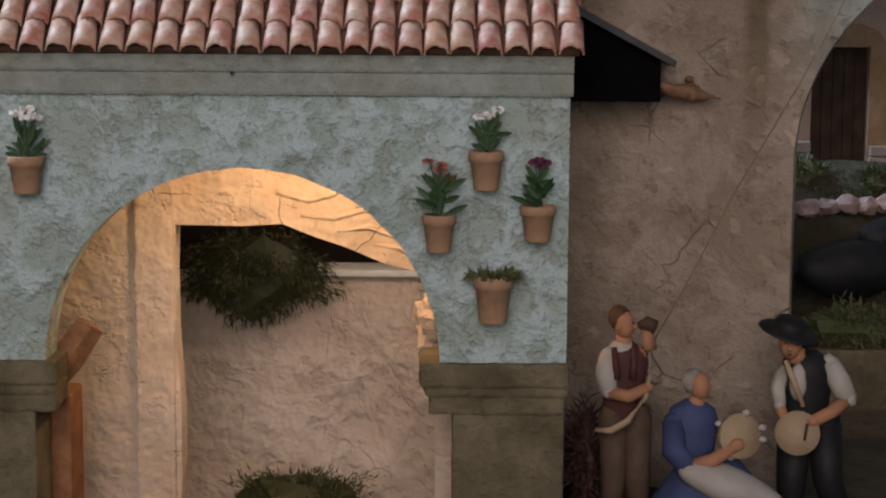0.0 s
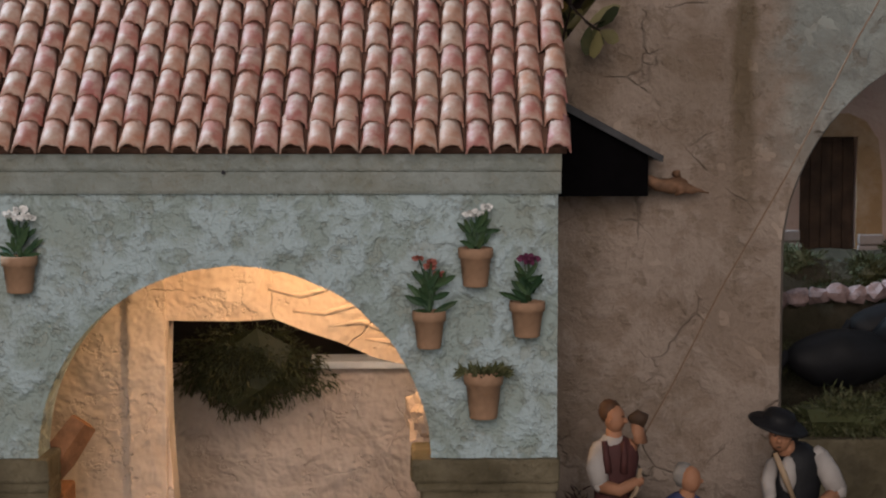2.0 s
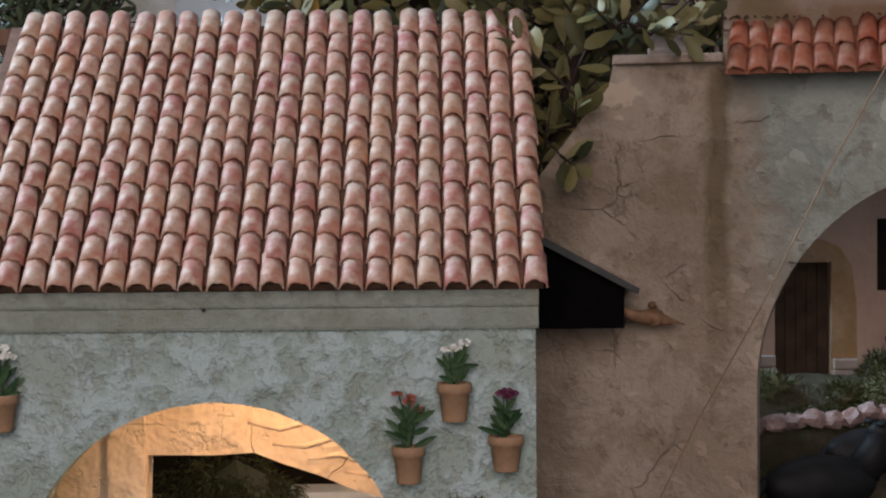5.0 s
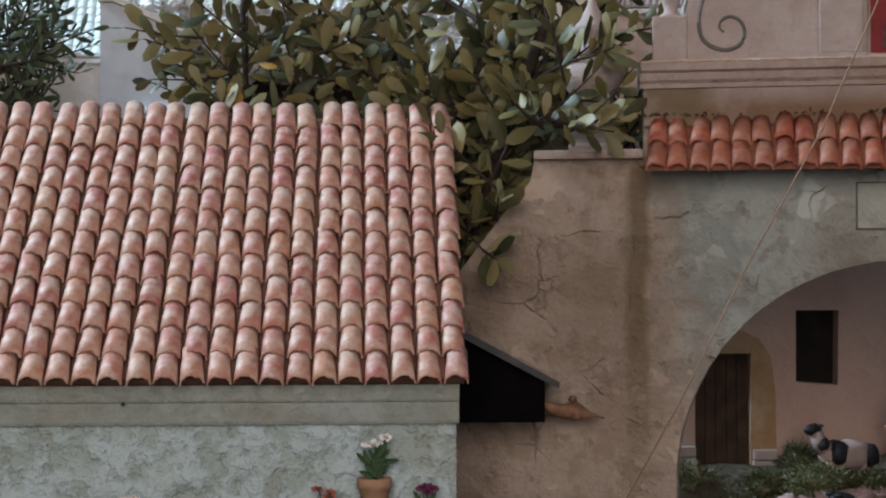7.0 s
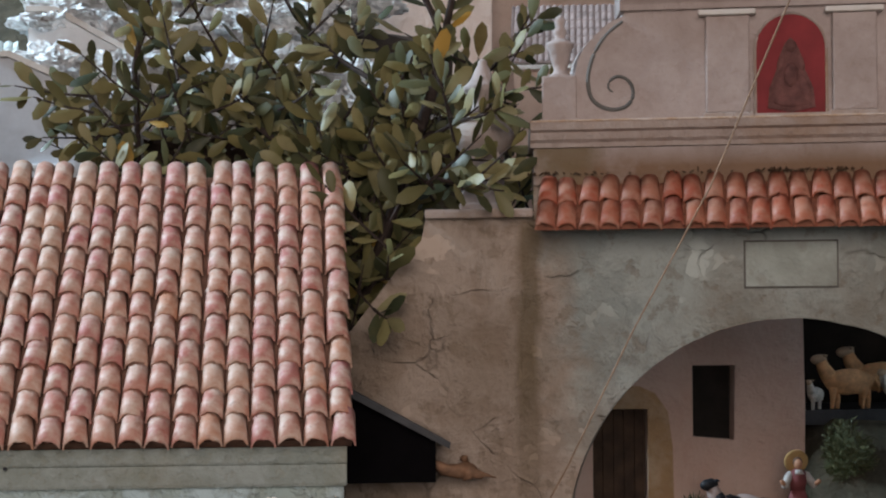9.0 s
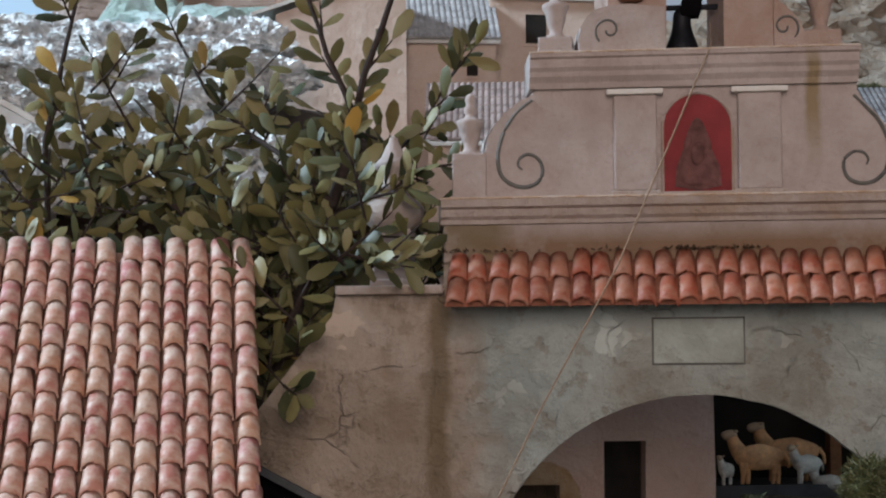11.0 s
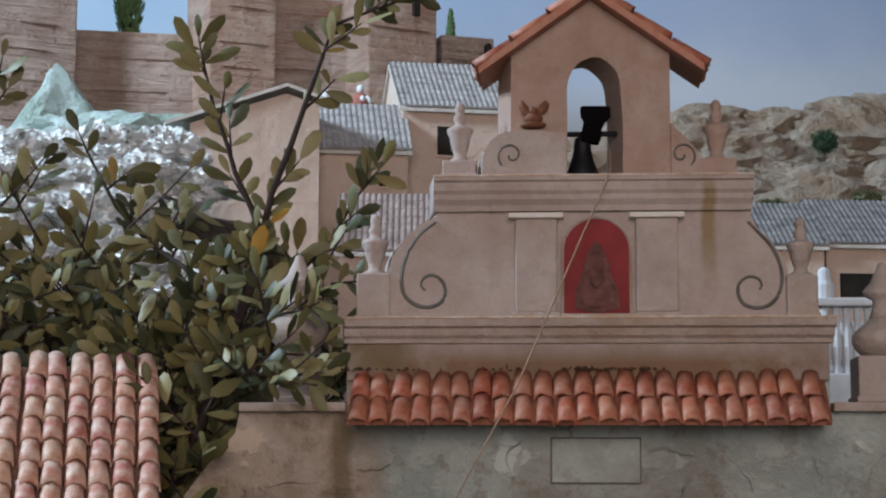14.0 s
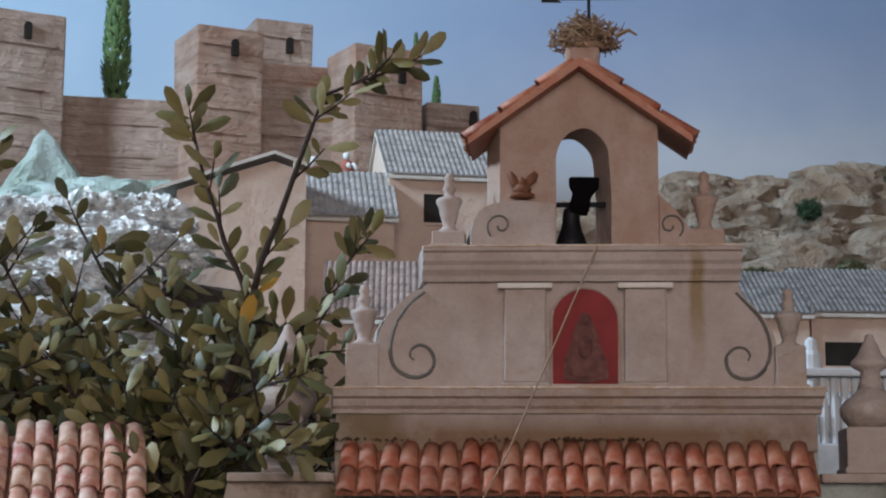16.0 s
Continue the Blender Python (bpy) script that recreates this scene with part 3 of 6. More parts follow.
part("wall_face", bm, M["court"], court)
bm = box(bmesh.new(), -0.14, XR - 0.033, 2.040, 2.10, 0.2437, 0.2515, 0.002)
part("coping", bm, M["white"], court, "white painted coping")

# roof
roof = part("roof", moulding([(1.436, 0.5105), (1.70, 0.736), (1.70, 0.722), (1.444, 0.5058)], XL - 0.006, XR + 0.006), M["deck"], house, "roof of pinkish curved clay tiles")


def tile_mesh(name, material, r0, r1, length, thick=0.0016, seg=8, chip=0):
    """A curved cover tile that lies along +y from its lower end."""
    bm = bmesh.new()
    rng = random.Random(chip)
    rows = []
    for y, r in ((0, r0), (length * 0.5, (r0 + r1) / 2), (length, r1)):
        o, n = [], []
        for k in range(seg + 1):
            a = math.pi * k / seg
            j = rng.uniform(-0.0011, 0.0011) if y == 0 else 0
            w = 1 + rng.uniform(-0.03, 0.03)
            o.append(bm.verts.new((r * w * math.cos(a), y + j, r * 0.92 * w * math.sin(a))))
            n.append(bm.verts.new(((r - thick) * math.cos(a), y + j, (r - thick) * 0.92 * math.sin(a))))
        rows.append((o, n))
    for (a, c), (b, d) in zip(rows, rows[1:]):
        for k in range(seg):
            bm.faces.new((a[k], a[k + 1], b[k + 1], b[k])).smooth = True
            bm.faces.new((c[k + 1], c[k], d[k], d[k + 1])).smooth = True
    for o, n in (rows[0], rows[-1]):
        for k in range(seg):
            bm.faces.new((o[k], n[k], n[k + 1], o[k + 1]))
    for k in (0, seg):
        for (a, c), (b, d) in zip(rows, rows[1:]):
            bm.faces.new((a[k], b[k], d[k], c[k]))
    bmesh.ops.recalc_face_normals(bm, faces=bm.faces)
    me = bpy.data.meshes.new(name)
    bm.to_mesh(me)
    bm.free()
    me.materials.append(material)
    return me


def lay_tiles(parent, meshes, xs, rows, low, high, skew, rise, jitter):
    a, b = Vector(low), Vector(high)
    run = (b - a)
    tilt = math.atan2(run.z, run.y)
    rng = random.Random(5)
    for c, x in enumerate(xs):
        lean = rng.uniform(-0.0015, 0.0015)
        cs = rng.uniform(-1, 1) * jitter
        for r in range(rows):
            ob = new("tile", rng.choice(meshes))
            p = a + run * ((r + (0.0 if r == 0 else rng.uniform(-0.05, 0.05)) + cs * 8) / rows)
            ob.parent = parent
            ob.matrix_local = Matrix.Translation((x + (skew(c) + lean) * (r / rows) + rng.uniform(-0.0005, 0.0005), p.y, p.z + rise + 0.0012 * (rng.random()))) @ Euler((tilt - 0.032, rng.uniform(-0.06, 0.06), rng.uniform(-0.03, 0.03))).to_matrix().to_4x4()


PITCH = 0.0204
tiles = [tile_mesh("tile", M["tile"], 0.0098, 0.0086, 0.0375, thick=0.0013, chip=i) for i in range(6)]
GAP = 13
cols = [0.0975 - PITCH * i - (0.002 if i >= GAP else 0) for i in range(23)]
lay_tiles(roof, tiles, cols, 12, (0, 1.424, 0.5045), (0, 1.70, 0.7385), lambda c: 0.010 if c >= GAP else 0.004, 0.002, 0.002)

# ---- the gateway ----
GATE = Matrix.Translation((0, 1.707, 0)) @ Matrix.Rotation(math.atan(-0.26), 4, "Z")
gate = thing("gateway", "weathered plaster gateway with scrolls, niche and small belfry", "gateway", GATE)
AC, AZ, AR = 0.516, 0.4045, 0.199
wall = [(0.02, GZ), (0.02, 0.50), (0.09, 0.56), (0.125, 0.60), (0.16, 0.645), (0.186, 0.676), (0.19, 0.695), (0.2885, 0.695), (0.2885, GZ)]
part("side_wall", slab(wall, 0.0, 0.06), M["gate"], gate, "cracked beige plaster wall with brown stains")
arch_edge = rough_arch(AC, AZ, AR, 180, 0, 56, 0.001)
main = [(0.2886, GZ), (0.2886, 0.7558), (0.7262, 0.7558), (0.7262, GZ), (AC + AR, GZ)] + arch_edge[::-1] + [(AC - AR, GZ)]
bm = slab(main, 0.0, 0.03)
part("front_wall", bm, M["gate"], gate, "grey-green painted wall round a wide arch")
part("side_wall", slab([(0.7263, GZ), (0.7263, 0.695), (1.05, 0.695), (1.05, GZ)], 0.0, 0.06), M["gate"], gate, "cracked beige plaster wall with brown stains")
for x0, x1 in ((0.190, 0.2884), (0.7266, 1.05)):
    part("shoulder_ledge", box(bmesh.new(), x0, x1, -0.012, 0.07, 0.6952, 0.7035, 0.002), M["ledge"], gate)
# plaque outlined on the wall
bm = slab([(0.4745, 0.630), (0.4745, 0.6725), (0.5565, 0.6725), (0.5565, 0.630)], -0.0012, 0.002)
part("plaque_border", bm, M["groove"], gate)
bm = slab([(0.4762, 0.6318), (0.4762, 0.6708), (0.5550, 0.6708), (0.5550, 0.6318)], -0.003, 0.002)
part("plaque", bm, M["gate_front"], gate, "blank painted plaque with a dark outline")
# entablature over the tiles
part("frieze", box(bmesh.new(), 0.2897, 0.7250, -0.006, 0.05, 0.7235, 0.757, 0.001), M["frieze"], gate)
part("cornice", moulding([(0.055, 0.7572), (-0.009, 0.7572), (-0.010, 0.761), (-0.014, 0.764), (-0.016, 0.770), (-0.021, 0.772), (-0.022, 0.7795), (0.055, 0.7795)], 0.2862, 0.7285), M["ledge"], gate)
C = 0.5145
part("cornice_edge", box(bmesh.new(), 0.2859, 0.7288, -0.0228, -0.010, 0.7786, 0.7806, 0.0007), M["edge"], gate, "worn ochre edge line")
part("cornice_edge", box(bmesh.new(), 0.3672, 0.6590, -0.0178, -0.008, 0.9094, 0.9112, 0.0006), M["edge"], gate)


def groove(points):
    """A cut spiral line on the pediment as a shade-dark tube, wider where it curls."""
    pts = [Vector((x, -0.0004, z)) for x, z in points]
    out = []
    for i in range(len(pts) - 1):
        a, b, c, d = pts[max(i - 1, 0)], pts[i], pts[i + 1], pts[min(i + 2, len(pts) - 1)]
        for q in (0.0, 0.25, 0.5, 0.75):
            out.append(0.5 * (2 * b + (c - a) * q + (2 * a - 5 * b + 4 * c - d) * q * q + (3 * b - a - 3 * c + d) * q ** 3))
    n = len(out)
    wide = [0.0007 + 0.0013 * math.sin(math.pi * min(1, 0.15 + 0.85 * i / n)) ** 0.7 + 0.0003 * noise.noise(p * 90) for i, p in enumerate(out)]
    part("spiral", tube(out, wide, 6), M["groove"], gate, "spiral groove with its shade as dark colour")


left_edge = [(0.3310, 0.7797), (0.3283, 0.7860), (0.3272, 0.7978), (0.3266, 0.8120), (0.3275, 0.8230), (0.3305, 0.8370), (0.3354, 0.8465), (0.3405, 0.8530), (0.3458, 0.8588), (0.3588, 0.8695), (0.3705, 0.8745), (0.3725, 0.8787)]
right_edge = [(0.6592, 0.8787), (0.6592, 0.8734), (0.6645, 0.8630), (0.6739, 0.8540), (0.6829, 0.8421), (0.6885, 0.8330), (0.6915, 0.8240), (0.6927, 0.8060), (0.6915, 0.7900), (0.6885, 0.7797)]
part("pediment", slab(left_edge + right_edge, 0.0, 0.045), M["stone"], gate, "plaster pediment with scrolled shoulders")
groove([(0.3700, 0.8700), (0.3562, 0.8593), (0.3458, 0.8447), (0.3401, 0.8291), (0.3386, 0.8145), (0.3418, 0.8014), (0.3512, 0.7935), (0.3631, 0.7909), (0.3735, 0.7944), (0.3787, 0.8027), (0.3776, 0.8121), (0.3719, 0.8189), (0.3641, 0.8205), (0.3579, 0.8164), (0.3569, 0.8102), (0.3621, 0.8060)])
groove([(0.6554, 0.8683), (0.6654, 0.8578), (0.6768, 0.8448), (0.6836, 0.8292), (0.6853, 0.8138), (0.6810, 0.7999), (0.6728, 0.7917), (0.6616, 0.7892), (0.6505, 0.7929), (0.6456, 0.8022), (0.6467, 0.8114), (0.6545, 0.8176), (0.6631, 0.8165), (0.6670, 0.8103), (0.6644, 0.8051)])
for x0, x1 in ((0.4414, 0.4835), (0.5515, 0.5935)):
    part("pilaster", box(bmesh.new(), x0 + 0.002, x1 - 0.002, -0.008, 0.01, 0.7855, 0.8715, 0.0015), M["stone"], gate)
    part("pilaster_cap", box(bmesh.new(), x0 - 0.004, x1 + 0.004, -0.013, 0.008, 0.8716, 0.8765, 0.0012), M["house_pale"], gate, "white painted pilaster cap")
    part("pilaster_base", box(bmesh.new(), x0 - 0.001, x1 + 0.001, -0.011, 0.009, 0.7797, 0.7853, 0.001), M["ledge"], gate)
nz = [(0.4865, 0.784), (0.4865, 0.842)] + arc(0.5175, 0.842, 0.031, 180, 0, 20) + [(0.5485, 0.784)]
niche = part("niche", slab(nz, -0.0018, 0.002), M["red_panel"], gate, "arched crimson panel with a worn relief")
rel = [(0.497, 0.789), (0.4985, 0.806), (0.505, 0.823), (0.5085, 0.837), (0.513, 0.847), (0.5175, 0.851), (0.522, 0.847), (0.527, 0.835), (0.530, 0.822), (0.537, 0.806), (0.5385, 0.789), (0.5175, 0.785)]
part("relief", slab(rel, -0.0034, -0.0016), M["relief"], niche, "worn painted relief, a plain upright shape")
lumps = [((0.5175, -0.003, 0.8435), (0.0055, 0.0012, 0.006), 0), ((0.5175, -0.0034, 0.818), (0.0065, 0.0012, 0.011), 0), ((0.5175, -0.0030, 0.7945), (0.0175, 0.0012, 0.0055), 0)]
for sx in (-1, 1):
    lumps += [((0.5175 + sx * 0.0120, -0.003, 0.806), (0.0050, 0.0011, 0.0150), -20 * sx), ((0.5175 + sx * 0.0085, -0.003, 0.8285), (0.0032, 0.0011, 0.0090), -14 * sx)]
for at, size, lean in lumps:
    part("relief_fold", ball(at, size, rot=Matrix.Rotation(radians(lean), 4, "Y"), rough=0.0008), M["relief"], niche, smooth=True)
rim_pts = [(x, -0.002, z) for x, z in nz]
part("niche_frame", tube(rim_pts, 0.0014, 6), M["ledge"], gate)
part("niche_sill", box(bmesh.new(), 0.484, 0.551, -0.009, 0.0, 0.7797, 0.784, 0.001), M["ledge"], gate)
# upper entablature
part("upper_cornice", moulding([(0.05, 0.8788), (-0.006, 0.8788), (-0.007, 0.884), (-0.011, 0.889), (-0.011, 0.8935), (-0.014, 0.897), (-0.014, 0.9045), (-0.017, 0.906), (-0.017, 0.9105), (0.05, 0.9105)], 0.3675, 0.6588), M["stone"], gate)
# belfry
BL, BR, BC = 0.4394, 0.5862, 0.5135
bel = [(BL, 0.9106), (BL, 1.0243), (BC, 1.0773), (BR, 1.0255), (BR, 0.9106), (0.5425, 0.9106), (0.5425, 0.960), (0.5415, 0.985)] + arc(0.5165, 0.994, 0.0245, 10, 180, 18, 0.0285) + [(0.4912, 0.960), (0.4908, 0.9106)]
belfry = part("belfry", slab(bel, -0.004, 0.042), M["belfry"], gate, "rosy plaster belfry with an open arch")
for sgn in (1, -1):
    prof = [(0.4895, 0.9106), (0.4895, 0.9500), (0.4600, 0.9535), (0.4400, 0.9525), (0.4290, 0.9500), (0.4200, 0.9440), (0.4140, 0.9340), (0.4118, 0.9220), (0.4125, 0.9106)] if sgn > 0 else [(0.4393, 0.9106), (0.4393, 0.9600), (0.4340, 0.9540), (0.4240, 0.9440), (0.4160, 0.9340), (0.4118, 0.9220), (0.4125, 0.9106)]
    prof = [(x if sgn > 0 else 2 * 0.5128 - x, z) for x, z in prof]
    part("belfry_scroll", slab(prof, -0.0105 if sgn > 0 else -0.006, 0.034), M["stone"] if sgn > 0 else M["belfry"], gate)
    cx = 0.4400 if sgn > 0 else 2 * 0.5128 - 0.4295
    sp = [(cx - sgn * (0.002 + 0.011 * i / 24) * math.cos(radians(17 * i)), -0.0108 if sgn > 0 else -0.0068, 0.930 - (0.002 + 0.011 * i / 24) * math.sin(radians(17 * i))) for i in range(25)]
    # dark tube again paints in the shade of the cut spiral
    part("spiral", tube(sp, 0.0011, 6), M["groove"], gate)
# gable roof of the belfry
groof = part("belfry_roof", slab([(0.411, 1.0045), (BC, 1.0775), (0.6165, 1.0045), (0.617, 1.011), (BC, 1.086), (0.410, 1.011)], -0.024, 0.055), M["tile_red"], gate, "orange tiled gable roof of the belfry")
gt = [tile_mesh("tile", M["tile_red"], 0.0098, 0.0082, 0.040, chip=20 + i) for i in range(4)]
for sgn in (1, -1):
    for k in range(4):
        for r in range(3):
            ob = new("tile", random.choice(gt))
            ob.parent = groof
            x0 = 0.410 if sgn > 0 else 0.617
            f = r / 3
            x = x0 + (BC - x0) * f
            z = 1.0095 + (1.0845 - 1.0095) * f
            tilt = math.atan2(0.075, 0.1035)
            ob.matrix_local = Matrix.Translation((x - sgn * 0.002, -0.0145 + 0.0205 * k, z)) @ Matrix.Rotation(-sgn * math.pi / 2, 4, "Z") @ Euler((tilt - 0.04, random.uniform(-0.08, 0.08), 0)).to_matrix().to_4x4()
part("chimney_block", box(bmesh.new(), 0.5010, 0.5330, 0.0, 0.034, 1.065, 1.103, 0.004), M["belfry"], gate)
# tiled pent roof
proof = part("pent_roof", moulding([(-0.001, 0.686), (-0.0500, 0.6815), (-0.0500, 0.6878), (-0.0065, 0.724), (-0.001, 0.724)], 0.2955, 0.7205), M["mortar_red"], gate, "pent roof of orange-red curved tiles")
pt = [tile_mesh("tile", M["tile_red"], 0.0092, 0.0080, 0.034, chip=40 + i) for i in range(5)]
pcols = [0.3045 + 0.01845 * i for i in range(23)]
lay_tiles(proof, pt, pcols, 2, (0, -0.0515, 0.6805), (0, -0.0045, 0.7265), lambda c: -0.002 - 0.00035 * c, 0.0005, 0.006)

for v in belfry.data.vertices:
    v.co += Vector((1, 0, 1)) * 0.0014 * noise.noise(v.co * 55)

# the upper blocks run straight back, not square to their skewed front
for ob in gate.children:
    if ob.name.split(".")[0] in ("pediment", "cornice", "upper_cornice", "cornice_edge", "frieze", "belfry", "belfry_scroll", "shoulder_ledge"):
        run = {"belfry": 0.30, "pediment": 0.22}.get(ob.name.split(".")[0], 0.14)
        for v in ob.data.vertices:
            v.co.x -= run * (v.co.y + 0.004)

# ---- things on the house front ----


def gp(s, y, z):
    return GATE @ Vector((s, y, z))


def blade(verts, faces, at, direction, length, width):
    d = direction.normalized()
    s = d.cross(Vector((0.1, 1, 0.05))).normalized()
    leaf_faces(verts, faces, Vector(at), d, s, length, width)


def flower_pot(x, z, h, r, bloom, plant_h, label, seed):
    """A terracotta pot hung flat on the wall; x, z of the rim's middle."""
    y = YF - r * 0.93 - 0.001
    pot = thing("flower_pot", label, "flower pot", Matrix.Translation((x, y, z)), "pots on the house front")
    rim = h * 0.28
    prof = [(r * 0.68, -h), (r * 0.72, -h * 0.97), (r * 0.90, -rim), (r * 1.0, -rim * 0.96), (r * 1.03, -rim * 0.5), (r * 1.02, -0.001), (r * 0.99, 0.0), (r * 0.86, -0.001), (r * 0.84, -0.006)]
    part("pot", lathe(prof, 24), M["terracotta"], pot, smooth=True)
    part("soil", lathe([(r * 0.1, -0.004), (r * 0.83, -0.0045), (r * 0.83, -0.006)], 16), M["soil"], pot)
    rng = random.Random(seed)
    verts, faces = [], []
    if bloom == "moss":
        for _ in range(160):
            a = rng.uniform(0, 6.283)
            rr = r * rng.random() ** 0.5
            p = Vector((rr * math.cos(a), rr * math.sin(a), -0.003))
            blade(verts, faces, p, Vector((math.cos(a) * rng.uniform(0.1, 1.3), math.sin(a) * 0.8, rng.uniform(0.3, 1.2))), rng.uniform(0.006, 0.013), 0.0018)
        for k in range(14):
            a = rng.choice((-1, 1))
            p = Vector((a * r * 0.95, -r * 0.2, -0.001))
            blade(verts, faces, p, Vector((a, -0.3, rng.uniform(-0.9, 0.4))), rng.uniform(0.006, 0.012), 0.0016)
        ob = new("plant", raw("plant", verts, faces, M["moss"]))
        ob.parent = pot
        return pot
    heads = []
    for k in range(20):
        a = rng.uniform(0, 6.283)
        up = rng.uniform(0.1, 1.6)
        p = Vector((rng.uniform(-0.3, 0.3) * r, rng.uniform(-0.3, 0.3) * r, -0.004 + plant_h * 0.55 * rng.random() ** 1.4))
        blade(verts, faces, p, Vector((math.cos(a), math.sin(a) * 0.6, up)), plant_h * rng.uniform(0.32, 0.62), plant_h * 0.13)
    ob = new("leaves", raw("leaves", verts, faces, M["plant"]))
    ob.parent = pot
    n = 4
    for k in range(n):
        a = 6.283 * k / n + rng.uniform(-0.4, 0.4)
        hx = r * rng.uniform(0.15, 0.75)
        q = Vector((hx * math.cos(a), hx * math.sin(a) * 0.5 - 0.002, plant_h * (rng.uniform(0.62, 0.98) if bloom != "white" else rng.uniform(0.72, 0.98))))
        part("stem", tube([(0, 0, -0.003), (q.x * 0.4, q.y * 0.4, q.z * 0.6), tuple(q)], 0.0006, 5), M["plant"], pot)
        heads.append(q)
    verts, faces = [], []
    for q in heads:
        for k in range(7):
            a = 6.283 * k / 7 + rng.random()
            blade(verts, faces, q, Vector((math.cos(a), math.sin(a), rng.uniform(0.1, 0.9))), rng.uniform(0.004, 0.0068) * (1.25 if bloom == "white" else 1.0), 0.0046)
    ob = new("blossom", raw("blossom", verts, faces, M["flower_" + bloom]))
    ob.parent = pot
    return pot


flower_pot(0.0345, 0.4330, 0.0305, 0.0134, "white", 0.034, "terracotta wall pot with white flowers and dark leaves", 1)
flower_pot(-0.0017, 0.3835, 0.0295, 0.0130, "red", 0.043, "terracotta wall pot with red flowers and dark leaves", 2)
flower_pot(0.0748, 0.3910, 0.0280, 0.0138, "purple", 0.038, "terracotta wall pot with dark purple flowers", 3)
flower_pot(0.0408, 0.3360, 0.0370, 0.0152, "moss", 0.012, "taller terracotta wall pot with low green moss", 4)
flower_pot(-0.3205, 0.4270, 0.0290, 0.0138, "white", 0.036, "terracotta wall pot with white flowers by the arch", 5)
solo("nail", tube([(-0.1615, YF - 0.010, 0.4915), (-0.1615, YF - 0.0035, 0.4912)], [0.0017, 0.0013], 7), M["iron"], "small rusty nail in the cornice", "nail")

# black lean-to against the gate wall
shed = thing("lean_to", "black wooden lean-to with a sloping board roof", "shed")
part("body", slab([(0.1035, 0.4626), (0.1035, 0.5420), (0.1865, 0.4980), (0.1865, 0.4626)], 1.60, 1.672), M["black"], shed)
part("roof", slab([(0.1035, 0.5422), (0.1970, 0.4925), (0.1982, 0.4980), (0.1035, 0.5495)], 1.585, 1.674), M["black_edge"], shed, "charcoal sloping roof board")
bm = tube([(0.170, 1.50, 0.487), (0.182, 1.50, 0.480), (0.192, 1.50, 0.478), (0.199, 1.505, 0.4795), (0.206, 1.52, 0.477), (0.222, 1.57, 0.474), (0.24, 1.652, 0.472)], [0.003, 0.005, 0.006, 0.0065, 0.005, 0.004, 0.0025], 8)
ball((0.2005, 1.503, 0.478), (0.0065, 0.0065, 0.0078), bm, sub=2, rough=0.002)
ball((0.1985, 1.503, 0.4885), (0.0035, 0.004, 0.004), bm, sub=1)
tube([(0.198, 1.500, 0.4790), (0.209, 1.500, 0.4760), (0.216, 1.500, 0.4735), (0.224, 1.502, 0.4722)], [0.0048, 0.0036, 0.0020, 0.0008], 8, bm)
bmesh.ops.subdivide_edges(bm, edges=[e for e in bm.edges if e.calc_length() > 0.004], cuts=1, use_grid_fill=True)
for v in bm.verts:
    v.co += 0.0022 * noise.noise_vector(v.co * 190)
bm.transform(Matrix.Translation((0, -0.02, 0.578)) @ Matrix.Scale(1.082, 4) @ Matrix.Translation((0, 0.02, -0.578)))
solo("wooden_spout", bm, plain("weathered_brown_wood", (0.20, 0.11, 0.065), 0.4, 90), "gnarled reddish wooden spout on the wall", "spout", smooth=True)

# ---- ornaments on the gateway ----
URN = [(0.0135, 0.0), (0.0135, 0.003), (0.009, 0.0055), (0.0075, 0.010), (0.0095, 0.016), (0.0115, 0.023), (0.0125, 0.030), (0.0158, 0.0365), (0.0162, 0.040), (0.0145, 0.0415), (0.0085, 0.044), (0.0055, 0.047), (0.0075, 0.0505), (0.0080, 0.055), (0.0052, 0.059), (0.0058, 0.0625), (0.0064, 0.066), (0.0045, 0.071), (0.001, 0.073)]


def urn(s, y, z0, h, width, ped, material, label):
    u = thing("urn", label, "urn", GATE @ Matrix.Translation((s, y, z0)), "urns of the gateway")
    pw, ph = ped
    bm = box(bmesh.new(), -pw / 2, pw / 2, -pw / 2, pw / 2, 0.0, ph, 0.0015)
    box(bm, -pw / 2 - 0.002, pw / 2 + 0.002, -pw / 2 - 0.002, pw / 2 + 0.002, 0.0, 0.004, 0.001)
    part("pedestal", bm, material, u)
    k, w = h / 0.073, width / 0.032
    part("vase", lathe([(r * w, ph - 0.0005 + z * k) for r, z in URN], 20), material, u, smooth=True)
    return u


urn(0.3915, 0.012, 0.9106, 0.058, 0.0245, (0.031, 0.0165), M["stone"], "pale stone urn on a square pedestal")
urn(0.6290, 0.012, 0.9106, 0.058, 0.0245, (0.034, 0.0165), M["belfry"], "ochre stained urn on a square pedestal")
urn(0.3127, 0.012, 0.7796, 0.057, 0.0255, (0.031, 0.0430), M["stone"], "pale stone urn on a tall pedestal")
urn(0.7028, 0.004, 0.7796, 0.0545, 0.0255, (0.0275, 0.0390), M["ledge"], "pale stone urn on a tall pedestal")


